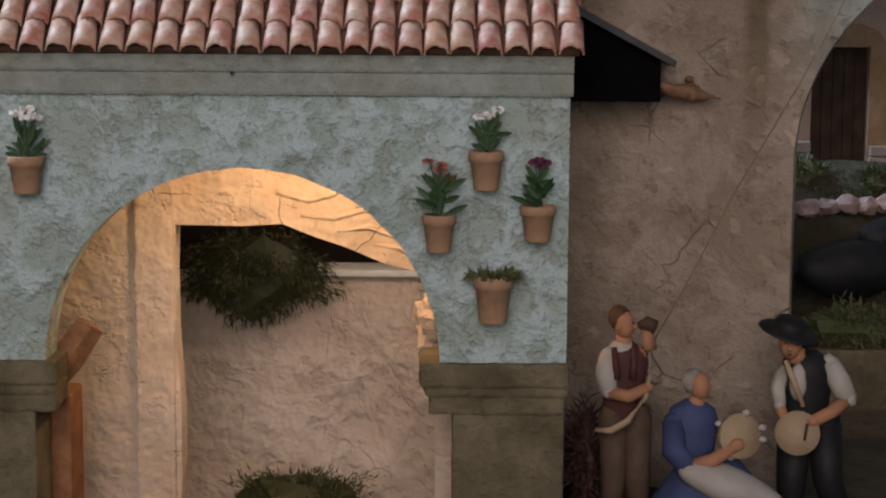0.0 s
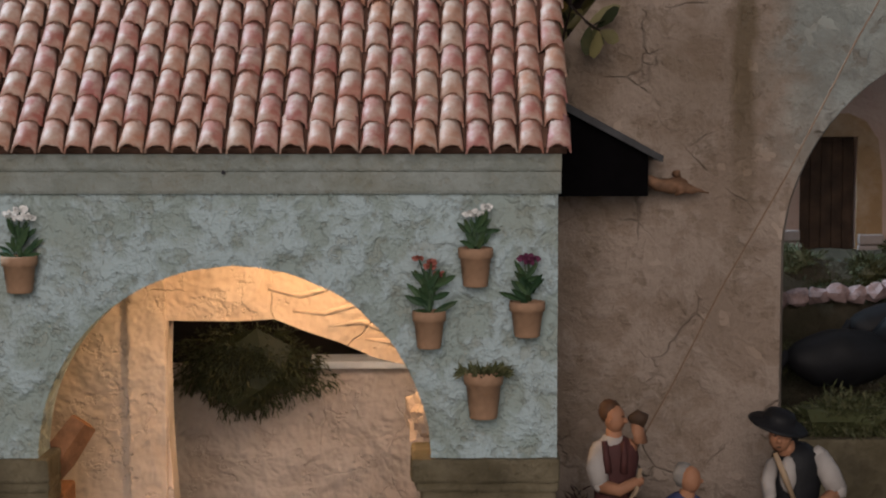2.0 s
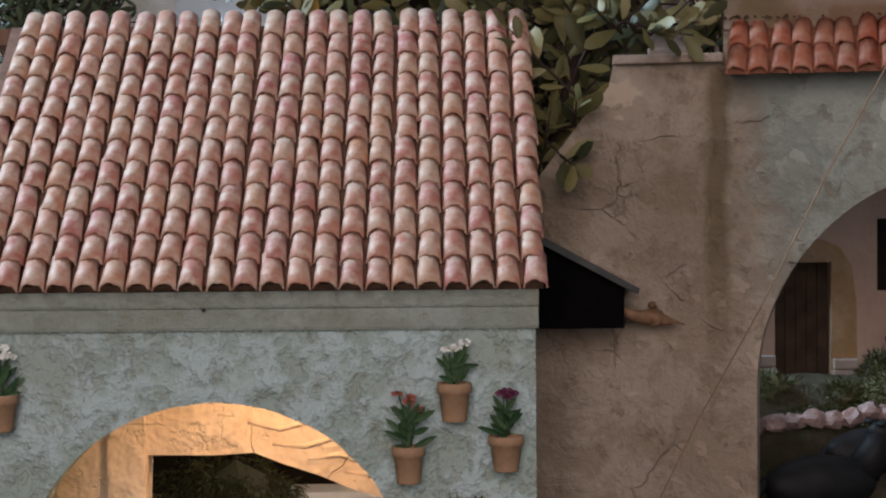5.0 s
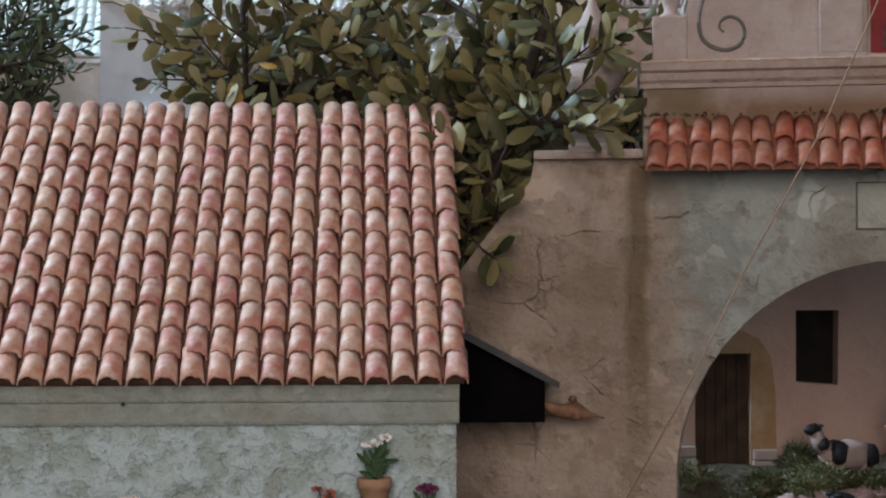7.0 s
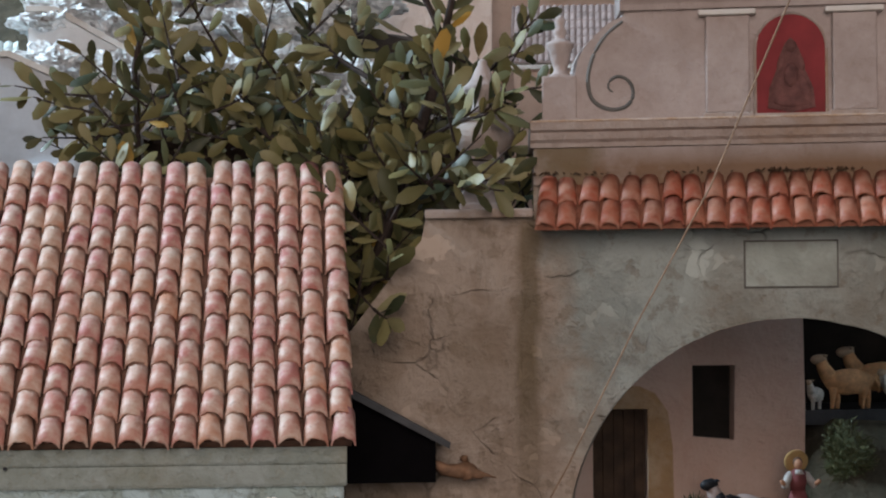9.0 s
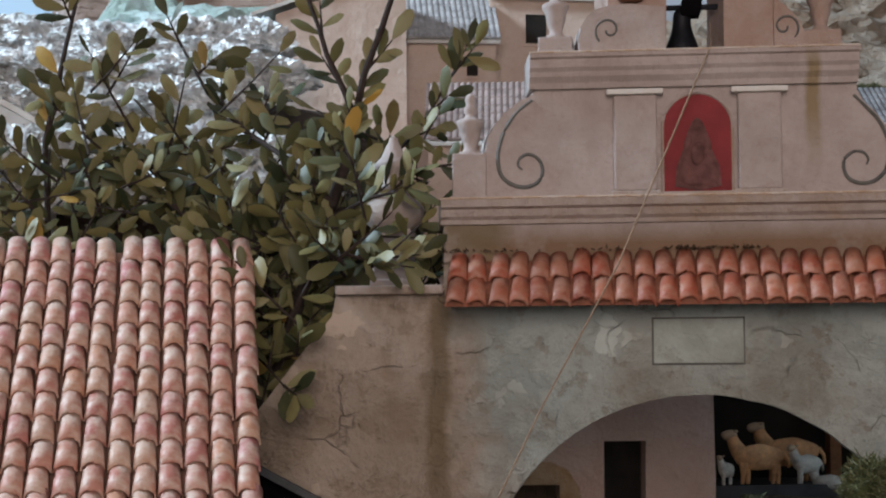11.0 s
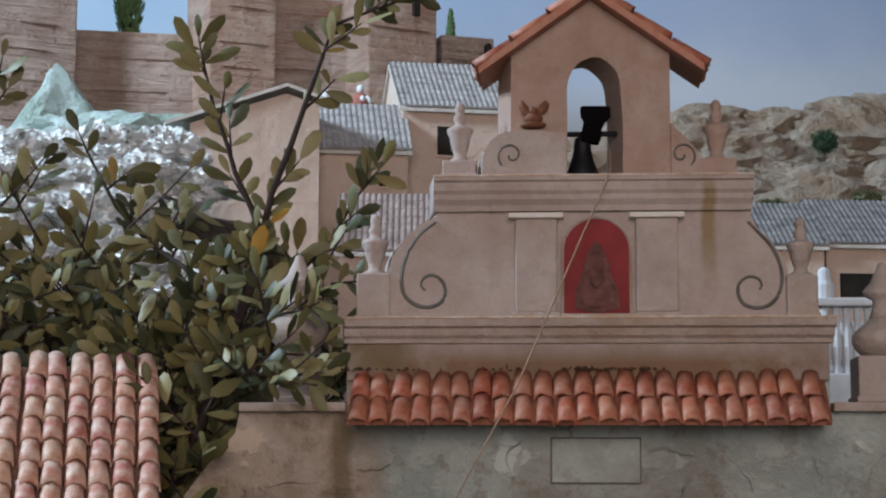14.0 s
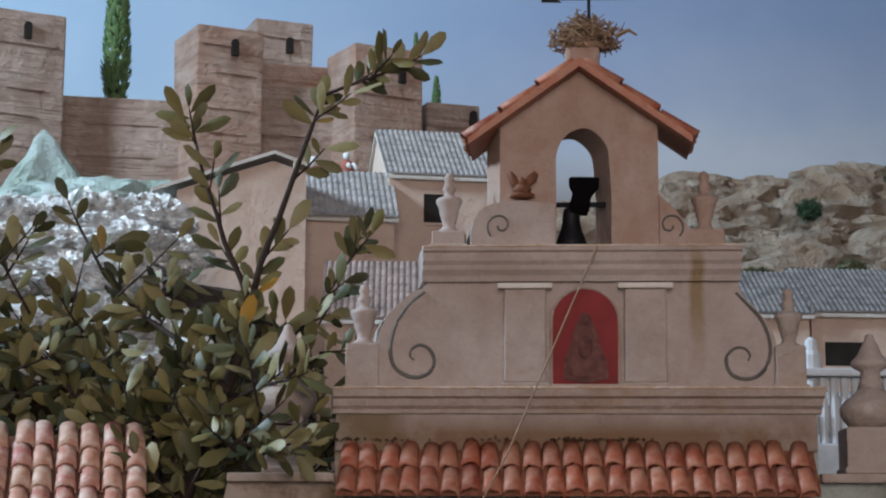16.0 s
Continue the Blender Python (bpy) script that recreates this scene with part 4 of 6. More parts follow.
def finial(at, label, block):
    big = thing("finial", label, "finial", GATE @ Matrix.Translation(at), "urns of the gateway")
    w, h = block
    bm = box(bmesh.new(), -w, w, -w, w, 0.0, h, 0.002)
    box(bm, -w - 0.002, w + 0.002, -w - 0.002, w + 0.002, 0.0, 0.006, 0.0015)
    part("block", bm, M["stone"], big, "grey plaster block")
    k = h - 0.042
    part("bulb", lathe([(0.018, 0.0415 + k), (0.020, 0.043 + k), (0.0255, 0.049 + k), (0.0285, 0.055 + k), (0.0285, 0.061 + k), (0.024, 0.067 + k), (0.016, 0.073 + k), (0.012, 0.078 + k)], 24), M["ledge"], big, smooth=True)
    part("spire", lathe([(0.0125, 0.0775 + k), (0.0095, 0.086 + k), (0.009, 0.094 + k), (0.0165, 0.098 + k), (0.018, 0.102 + k), (0.0155, 0.105 + k), (0.011, 0.110 + k), (0.0075, 0.118 + k), (0.0045, 0.1235 + k), (0.004, 0.127 + k), (0.001, 0.129 + k)], 24), M["stone"], big, smooth=True)


finial((0.778, 0.02, 0.7036), "large pale finial with an ochre bulb on a block", (0.027, 0.042))
finial((0.2405, 0.02, 0.7036), "weathered finial with a bulb, half hidden by leaves", (0.0175, 0.052))

bell = thing("bell", "black bell with a broad wooden yoke", "bell", GATE @ Matrix.Translation((0.5115, 0.014, 0.9107)))
part("yoke", slab([(-0.0080, 0.0665), (-0.0060, 0.0682), (0.0180, 0.0678), (0.0204, 0.0668), (0.0200, 0.0600), (0.0150, 0.0545), (0.0125, 0.0500), (0.0115, 0.0400), (0.0090, 0.0340), (-0.0065, 0.0340), (-0.0080, 0.0400), (-0.0055, 0.0500), (-0.0045, 0.0550), (-0.0075, 0.0610)], -0.008, 0.008), M["black"], bell)
part("bell_body", lathe([(0.0150, 0.002), (0.0152, 0.004), (0.0135, 0.010), (0.0105, 0.018), (0.0085, 0.026), (0.0080, 0.034), (0.0070, 0.039), (0.002, 0.041)], 20, (-0.006, 0, 0)), M["iron"], bell, smooth=True)
part("axle", tube([(-0.0208, 0, 0.043), (0.0300, 0, 0.043)], 0.0026, 8), M["iron"], bell)
part("clapper", ball((-0.004, 0, 0.003), (0.0055, 0.0055, 0.0032), sub=2), M["iron"], bell)

bm = ball((0.4605, -0.010, 0.9640), (0.0085, 0.0065, 0.0060), sub=2, rough=0.002)
for sx, lean, wide in ((-1, -24, 0.0036), (1, 36, 0.0044)):
    ball((0.4605 + sx * 0.0080, -0.010, 0.9735), (wide, 0.0030, 0.0088), bm, sub=2, rough=0.0015, rot=Matrix.Rotation(radians(lean), 4, "Y"))
ball((0.4600, -0.011, 0.9705), (0.0040, 0.0040, 0.0045), bm, sub=2, rough=0.001)
ball((0.4600, -0.008, 0.9585), (0.0125, 0.0080, 0.0035), bm, sub=2, rough=0.002)
solo("bird_ornament", bm, plain("rust_brown_clay", (0.15, 0.06, 0.032), 0.3, 90), "rust-brown clay bird ornament on the scroll", "ornament", m=GATE, smooth=True)

# nest and vane
rng = random.Random(11)
verts, faces = [], []
bm = bmesh.new()
for k in range(520):
    a = rng.uniform(0, 6.283)
    r = rng.uniform(0.004, 0.034)
    z = 1.101 + 0.034 * rng.random() * (1.05 - r / 0.06) + 0.1 * max(0, r - 0.016) + (0.006 * rng.random())
    c = Vector((0.5195 + r * math.cos(a), 0.017 + r * math.sin(a) * 0.8, z))
    d = Vector((-math.sin(a), math.cos(a), rng.uniform(-0.5, 0.5))) + 0.8 * Vector((rng.uniform(-1, 1), rng.uniform(-1, 1), rng.uniform(-1, 1)))
    d = d.normalized() * rng.uniform(0.004, 0.012)
    m = Vector((rng.uniform(-1, 1), rng.uniform(-1, 1), rng.uniform(-1, 1))) * 0.006
    tube([c - d, c + m, c + d], [0.0005, 0.0008, 0.0004], 4, bm)
tube([(0.548, 0.0, 1.112), (0.560, -0.003, 1.117), (0.568, 0, 1.113)], [0.003, 0.002, 0.001], 5, bm)
ball((0.5195, 0.017, 1.107), (0.022, 0.018, 0.008), bm, rough=0.005)
solo("nest", bm, M["straw"], "untidy brown twig nest on the belfry top", "nest", m=GATE)
vane = thing("weather_vane", "thin black iron weather vane", "weather vane", GATE @ Matrix.Translation((0.5235, 0.017, 1.10)))
part("pole", tube([(0, 0, 0), (0, 0, 0.085)], 0.0016, 8), M["iron"], vane)
part("arm", tube([(-0.045, 0, 0.054), (0.045, 0, 0.054)], 0.0012, 6), M["iron"], vane)
part("pointer", slab([(-0.045, 0.051), (-0.026, 0.0505), (-0.030, 0.054), (-0.026, 0.0575), (-0.045, 0.057)], -0.0006, 0.0006), M["iron"], vane)

# bell rope
rp = [gp(0.5300, -0.006, 0.935), gp(0.5310, -0.012, 0.9155), gp(0.526, -0.024, 0.9020), gp(0.505, -0.035, 0.853), gp(0.478, -0.052, 0.789), gp(0.447, -0.068, 0.716), gp(0.415, -0.077, 0.6565), gp(0.380, -0.083, 0.592), gp(0.327, -0.090, 0.483), gp(0.276, -0.096, 0.390), gp(0.235, -0.10, 0.305), gp(0.212, -0.104, 0.262), gp(0.200, -0.106, 0.235)]
solo("bell_rope", tube(rp, 0.0008, 6), M["rope"], "thin hemp rope slanting down from the bell", "rope", smooth=True)

# small dark blades that stand for brown dirt in the gutter of the pent roof
rng = random.Random(3)
verts, faces = [], []
for k in range(120):
    s = rng.choice((0.30, 0.312, 0.50, 0.507, 0.515, 0.54, 0.56, 0.35, 0.43)) + rng.gauss(0, 0.011)
    blade(verts, faces, (s, -0.008 - 0.006 * rng.random(), 0.7325), Vector((rng.uniform(-1, 1), rng.uniform(-1, 0), rng.uniform(0.0, 0.8))), rng.uniform(0.003, 0.006), 0.0016)
w = tagged(new("weeds", raw("weeds", verts, faces, M["weeds"])), "small dark blades standing for brown dirt along the tile edge", "weeds", kind="stuff")
w.matrix_world = GATE

# ---- painted figurines at the foot of the gateway ----


def figurine(label, build, mats, category="figurine"):
    bm = bmesh.new()
    build(bm)
    return solo("figurine", bm, mats, label, category, smooth=True, group="painted clay figurines")


def limb(bm, pts, r, mat):
    tube(pts, r, 9, bm, mat)
    ball(pts[-1], (r[-1] * 1.02,) * 3, bm, mat, 1)
    ball(pts[0], (r[0] * 1.02,) * 3, bm, mat, 1)


def drinker(bm):
    y = 1.50
    for dx in (-0.009, 0.010):
        limb(bm, [(0.151 + dx, y, 0.213), (0.152 + dx, y - 0.003, 0.165), (0.152 + dx * 1.2, y, 0.115)], [0.0125, 0.011, 0.008], 2)
        ball((0.153 + dx * 1.2, y - 0.006, 0.1165), (0.007, 0.013, 0.006), bm, 5)
    lathe([(0.014, 0.205), (0.0165, 0.215), (0.017, 0.235), (0.020, 0.255), (0.018, 0.266), (0.008, 0.273)], 16, (0.150, y, 0), bm, 1, 0.72)
    lathe([(0.0085, 0.262), (0.007, 0.272), (0.006, 0.280)], 12, (0.149, y - 0.002, 0), bm, 0)
    lathe([(0.012, 0.258), (0.013, 0.266), (0.008, 0.2735)], 14, (0.148, y - 0.002, 0), bm, 3, 0.8)
    ball((0.1495, y - 0.004, 0.2875), (0.0085, 0.010, 0.012), bm, 0)
    ball((0.1575, y - 0.007, 0.2865), (0.003, 0.003, 0.003), bm, 0, 1)
    ball((0.1555, y - 0.0115, 0.2905), (0.0016, 0.0012, 0.0009), bm, 4, 1)
    ball((0.1450, y - 0.0135, 0.2865), (0.0016, 0.0012, 0.0026), bm, 0, 1)
    for sx in (-0.0085, 0.0075):
        tube([(0.149 + sx, y - 0.012, 0.2705), (0.1495 + sx * 0.9, y - 0.0155, 0.258), (0.150 + sx * 0.8, y - 0.0155, 0.245)], [0.0024, 0.0030, 0.0032], 7, bm, 1)
    ball((0.1455, y + 0.001, 0.2930), (0.0095, 0.011, 0.0105), bm, 4, 2, 0.001)
    limb(bm, [(0.1375, y - 0.004, 0.262), (0.1345, y - 0.010, 0.247), (0.137, y - 0.014, 0.235)], [0.0085, 0.009, 0.0075], 3)
    limb(bm, [(0.138, y - 0.015, 0.234), (0.152, y - 0.022, 0.232), (0.168, y - 0.022, 0.240)], [0.006, 0.0055, 0.0045], 0)
    limb(bm, [(0.162, y - 0.002, 0.264), (0.170, y - 0.010, 0.271), (0.1665, y - 0.010, 0.284)], [0.007, 0.006, 0.005], 0)
    ball((0.1685, y - 0.010, 0.2885), (0.0075, 0.0065, 0.006), bm, 0)
    tube([(0.160, y - 0.010, 0.288), (0.1665, y - 0.011, 0.290), (0.174, y - 0.011, 0.287)], [0.003, 0.0065, 0.006], 10, bm, 5)
    tube([(0.126, y - 0.02, 0.204), (0.138, y - 0.026, 0.205), (0.152, y - 0.027, 0.213), (0.164, y - 0.024, 0.232), (0.169, y - 0.022, 0.250)], [0.002, 0.0032, 0.0034, 0.003, 0.0016], 7, bm, 6)


def singer(bm):
    y = 1.475
    lathe([(0.056, 0.108), (0.055, 0.125), (0.047, 0.150), (0.031, 0.172), (0.018, 0.186)], 22, (0.220, y, 0), bm, 1, 0.8)
    lathe([(0.0165, 0.178), (0.019, 0.195), (0.0215, 0.212), (0.018, 0.224), (0.007, 0.231)], 16, (0.2035, y, 0), bm, 1, 0.75)
    ball((0.231, y - 0.024, 0.166), (0.046, 0.022, 0.015), bm, 2, 3, 0.003, Matrix.Rotation(radians(20), 4, "Y"))
    ball((0.243, y - 0.030, 0.136), (0.034, 0.016, 0.024), bm, 2, 3, 0.003)
    for k in range(9):
        ball((0.232 + 0.0044 * k, y - 0.046 + 0.0006 * k, 0.139 + 0.0022 * math.sin(k * 2.2)), (0.0016, 0.0016, 0.0022), bm, 5, 1)
    lathe([(0.0075, 0.224), (0.006, 0.234)], 12, (0.206, y - 0.002, 0), bm, 0)
    ball((0.2085, y - 0.004, 0.2425), (0.0085, 0.009, 0.0115), bm, 0)
    ball((0.2165, y - 0.005, 0.2415), (0.0025, 0.0025, 0.0025), bm, 0, 1)
    ball((0.2035, y + 0.001, 0.2455), (0.0095, 0.010, 0.0105), bm, 3, 2, 0.001)
    limb(bm, [(0.188, y - 0.006, 0.213), (0.187, y - 0.018, 0.192), (0.198, y - 0.026, 0.181)], [0.0095, 0.010, 0.0085], 1)
    limb(bm, [(0.199, y - 0.026, 0.181), (0.216, y - 0.030, 0.188), (0.232, y - 0.030, 0.199)], [0.0065, 0.006, 0.005], 0)
    rot = Matrix.Rotation(radians(78), 4, "X")
    tb = lathe([(0.0178, -0.003), (0.0182, 0.0), (0.0178, 0.003)], 26)
    tb.transform(Matrix.Translation((0.238, y - 0.024, 0.2065)) @ Matrix.Rotation(radians(18), 4, "Z") @ rot)
    me = bpy.data.meshes.new("tmp")
    tb.to_mesh(me)
    tb.free()
    n = len(bm.faces)
    bm.from_mesh(me)
    bpy.data.meshes.remove(me)
    bm.faces.ensure_lookup_table()
    for f in bm.faces[n:]:
        f.material_index = 4
    for a in (75, 150, -10, 20, 250):
        ball((0.238 + 0.019 * math.cos(radians(a)), y - 0.022, 0.2065 + 0.019 * math.sin(radians(a))), (0.0038, 0.002, 0.003), bm, 2, 1)
    ball((0.235, y - 0.031, 0.201), (0.006, 0.003, 0.0055), bm, 0)


def drummer(bm):
    y = 1.50
    for dx, f in ((-0.009, 0.0), (0.014, 0.014)):
        limb(bm, [(0.300 + dx, y, 0.205), (0.300 + dx * 1.3, y - 0.004, 0.160), (0.301 + dx * 1.4 + f, y, 0.116)], [0.0155, 0.0125, 0.009], 1)
        ball((0.301 + dx * 1.4 + f, y - 0.006, 0.117), (0.008, 0.014, 0.007), bm, 1)
    lathe([(0.0165, 0.196), (0.0195, 0.207), (0.0195, 0.225), (0.0225, 0.248), (0.019, 0.260), (0.008, 0.267)], 18, (0.299, y, 0), bm, 1, 0.75)
    ball((0.290, y - 0.013, 0.243), (0.0075, 0.006, 0.016), bm, 2, 2)
    lathe([(0.0075, 0.258), (0.006, 0.270)], 12, (0.290, y - 0.006, 0), bm, 0)
    ball((0.2835, y - 0.010, 0.2735), (0.0095, 0.010, 0.0125), bm, 0)
    ball((0.281, y - 0.0205, 0.272), (0.0024, 0.003, 0.003), bm, 0, 1)
    for sx in (-0.0036, 0.0036):
        ball((0.2812 + sx, y - 0.0188, 0.2762), (0.0014, 0.0011, 0.0008), bm, 1, 1)
    ball((0.281, y - 0.0190, 0.2668), (0.0022, 0.0012, 0.0007), bm, 4, 1)
    tube([(0.2780, y - 0.019, 0.262), (0.2850, y - 0.0215, 0.245), (0.2930, y - 0.0215, 0.225)], [0.0022, 0.0028, 0.0020], 7, bm, 3)
    ball((0.292, y + 0.001, 0.272), (0.009, 0.010, 0.012), bm, 1)
    n = len(bm.verts)
    lathe([(0.0245, 0.0), (0.0255, 0.001), (0.0235, 0.0028), (0.014, 0.004), (0.0135, 0.009), (0.011, 0.0125), (0.003, 0.0135)], 24, (0, 0, 0), bm, 1)
    bm.verts.ensure_lookup_table()
    t = Matrix.Translation((0.2825, y - 0.004, 0.2815)) @ Euler((radians(10), radians(14), 0)).to_matrix().to_4x4()
    for v in bm.verts[n:]:
        v.co = t @ v.co
    limb(bm, [(0.316, y - 0.004, 0.257), (0.324, y - 0.010, 0.243), (0.330, y - 0.014, 0.230)], [0.0085, 0.0095, 0.0085], 2)
    limb(bm, [(0.329, y - 0.015, 0.229), (0.314, y - 0.024, 0.220), (0.299, y - 0.029, 0.214)], [0.006, 0.0055, 0.005], 0)
    limb(bm, [(0.2785, y - 0.006, 0.250), (0.2735, y - 0.014, 0.238), (0.274, y - 0.020, 0.226)], [0.006, 0.006, 0.0055], 2)
    limb(bm, [(0.274, y - 0.020, 0.225), (0.279, y - 0.022, 0.212)], [0.0048, 0.004], 0)
    n = len(bm.verts)
    lathe([(0.0178, -0.007), (0.0182, 0.0), (0.0178, 0.007)], 24, (0, 0, 0), bm, 3)
    bm.verts.ensure_lookup_table()
    t = Matrix.Translation((0.2885, y - 0.024, 0.2035)) @ Euler((radians(80), 0, radians(-8))).to_matrix().to_4x4()
    for v in bm.verts[n:]:
        v.co = t @ v.co
    tube([(0.294, y - 0.036, 0.214), (0.2925, y - 0.0345, 0.200)], 0.0011, 6, bm, 4)


figurine("painted clay figurine drinking, white shirt and brown waistcoat", drinker, [M["skin"], M["cloth_vest"], M["cloth_brown"], M["cloth_white"], M["hair"], M["wood"], M["drumskin"]])
figurine("painted clay figurine seated in blue with a tambourine", singer, [M["skin"], M["cloth_blue"], M["cloth_white"], M["hair_grey"], M["drumskin"], M["flower_red"]])
figurine("painted clay figurine in black hat and waistcoat with a drum", drummer, [M["skin"], M["cloth_black"], M["cloth_white"], M["drumskin"], M["wood"]])
tuft("dry_bush", (0.122, 1.545, 0.165), (0.017, 0.03, 0.055), 900, 0.012, plain("dark_red_brown_leaves", (0.05, 0.026, 0.022), 0.5, 90), "dark red-brown dry bush at the wall foot")

# ---- moss in the courtyard and in the portico ----
tuft("hanging_moss", (-0.205, 2.02, 0.250), (0.102, 0.045, 0.064), 13000, 0.0075, M["moss_dark"], "dark green moss hanging over the courtyard wall", droop=0.7)
tuft("moss_clump", (-0.15, 1.90, 0.020), (0.105, 0.06, 0.050), 8000, 0.007, M["moss_dark"], "low dark moss clump on the courtyard floor")

# ---- behind the gateway arch ----
YB = 2.2
back = thing("back_house", "rosy plastered house with a dark door and window", "house")
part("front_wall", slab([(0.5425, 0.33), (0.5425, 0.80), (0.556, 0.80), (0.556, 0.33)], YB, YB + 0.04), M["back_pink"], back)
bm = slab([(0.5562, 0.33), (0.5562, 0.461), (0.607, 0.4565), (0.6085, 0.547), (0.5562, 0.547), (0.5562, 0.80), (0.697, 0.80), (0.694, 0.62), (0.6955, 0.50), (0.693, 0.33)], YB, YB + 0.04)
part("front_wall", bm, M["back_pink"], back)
# near-black panel puts the shade of the room into the window opening
win = part("window", slab([(0.555, 0.455), (0.555, 0.549), (0.610, 0.549), (0.610, 0.455)], YB + 0.024, YB + 0.03), M["void"], back, "dark unglazed window")
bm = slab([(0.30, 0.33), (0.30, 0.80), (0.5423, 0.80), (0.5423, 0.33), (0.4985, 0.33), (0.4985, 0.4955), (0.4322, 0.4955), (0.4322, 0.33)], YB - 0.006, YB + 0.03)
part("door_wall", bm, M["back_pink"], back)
sur = [(0.5300, 0.35), (0.5285, 0.45), (0.523, 0.492), (0.508, 0.514), (0.488, 0.523), (0.462, 0.522), (0.442, 0.512), (0.430, 0.4958), (0.4987, 0.4957), (0.4987, 0.35)]
part("door_surround", slab(sur, YB - 0.011, YB - 0.0062), plaster("ochre_surround", (0.43, 0.26, 0.13), (0.52, 0.36, 0.23), (0.26, 0.15, 0.08), 22, 0.004), back, "flaking ochre door surround")
door = part("door", box(bmesh.new(), 0.433, 0.498, YB + 0.008, YB + 0.016, 0.345, 0.495), M["wood"], back, "dark brown wooden door")
for i in range(5):
    part("plank", box(bmesh.new(), 0.4335 + 0.0129 * i, 0.4335 + 0.0129 * i + 0.0122, YB + 0.005, YB + 0.0078, 0.345, 0.4945, 0.0008), M["wood"], door)
for i, (x0, x1, z0, z1) in enumerate(((0.402, 0.4315, 0.352, 0.372), (0.398, 0.4310, 0.373, 0.386), (0.4995, 0.528, 0.352, 0.368), (0.500, 0.530, 0.369, 0.381))):
    part("quoin", box(bmesh.new(), x0, x1, YB - 0.020, YB - 0.0112, z0, z1, 0.002), M["stone"], back, "pale stone block")
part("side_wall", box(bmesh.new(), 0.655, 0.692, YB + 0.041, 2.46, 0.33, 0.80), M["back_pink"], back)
pen = thing("sheep_pen", "dark open sheep pen behind the house", "pen")
# near-black wall and ceiling stand in for the darkness behind the sheep
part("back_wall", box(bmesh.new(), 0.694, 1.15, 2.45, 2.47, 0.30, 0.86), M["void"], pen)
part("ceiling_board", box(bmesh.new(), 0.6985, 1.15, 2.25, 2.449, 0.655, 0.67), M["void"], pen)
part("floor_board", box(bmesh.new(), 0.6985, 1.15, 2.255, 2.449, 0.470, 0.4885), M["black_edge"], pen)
part("post", box(bmesh.new(), 0.90, 0.915, 2.36, 2.38, 0.489, 0.654), M["red_brown"], pen)


def animal(at, s, flip, mats, spot=False, lying=False):
    bm = bmesh.new()
    ball((0, 0, 0.034), (0.034, 0.015, 0.0165), bm, 0, 3, 0.003)
    if not lying:
        for x in (-0.023, -0.016, 0.018, 0.025):
            tube([(x, 0.005 * (1 if x in (-0.016, 0.025) else -1), 0.028), (x + 0.001, 0, 0.012), (x, 0, 0.0)], [0.006, 0.0032, 0.0026], 7, bm, 0)
    tube([(-0.026, 0, 0.040), (-0.034, 0, 0.052), (-0.037, 0, 0.060)], [0.011, 0.0085, 0.007], 9, bm, 0)
    ball((-0.040, 0, 0.062), (0.011, 0.0065, 0.0068), bm, 1, 2)
    for sy in (-1, 1):
        ball((-0.034, sy * 0.007, 0.067), (0.0035, 0.004, 0.002), bm, 1, 1)
    tube([(0.033, 0, 0.038), (0.039, 0, 0.030), (0.040, 0, 0.020)], [0.003, 0.0024, 0.0018], 6, bm, 0)
    if spot:
        for sy in (-1, 1):
            ball((-0.012, sy * 0.0055, 0.036), (0.013, 0.0115, 0.0145), bm, 1, 2, 0.002)
            ball((0.026, sy * 0.005, 0.033), (0.0105, 0.0095, 0.014), bm, 1, 2, 0.002)
            ball((-0.030, sy * 0.004, 0.046), (0.008, 0.008, 0.009), bm, 1, 2)
    m = Matrix.Translation(at) @ Matrix.Rotation(flip, 4, "Z") @ Matrix.Scale(s, 4)
    return bm, m


tanface = plain("tan_face_paint", (0.46, 0.33, 0.22), 0.2, 90)
for at, s, rz in (((0.775, 2.275, 0.489), 1.0, 0.08), ((0.838, 2.34, 0.4890), 1.12, -0.15)):
    bm, m = animal(at, s, rz, None)
    solo("sheep_figurine", bm, [M["sheep"], tanface], "tan painted sheep figurine in the pen", "figurine", m=m, smooth=True, group="sheep figurines")
for at, s, rz in (((0.836, 2.268, 0.4895), 0.72, 0.5), ((0.862, 2.262, 0.4700), 0.60, -0.5), ((0.728, 2.262, 0.4890), 0.55, 0.9)):
    bm, m = animal(at, s, rz, None)
    solo("sheep_figurine", bm, [M["fleece_white"], tanface], "small white sheep figurine at the pen's edge", "figurine", m=m, smooth=True, group="sheep figurines")
bm, m = animal((0.590, 2.10, 0.347), 1.05, 0.2, None, True)
solo("cow_figurine", bm, [plain("pinkish_white_hide", (0.31, 0.235, 0.21), 0.2, 70), M["cloth_black"]], "white and black spotted cow figurine", "figurine", m=m, smooth=True)


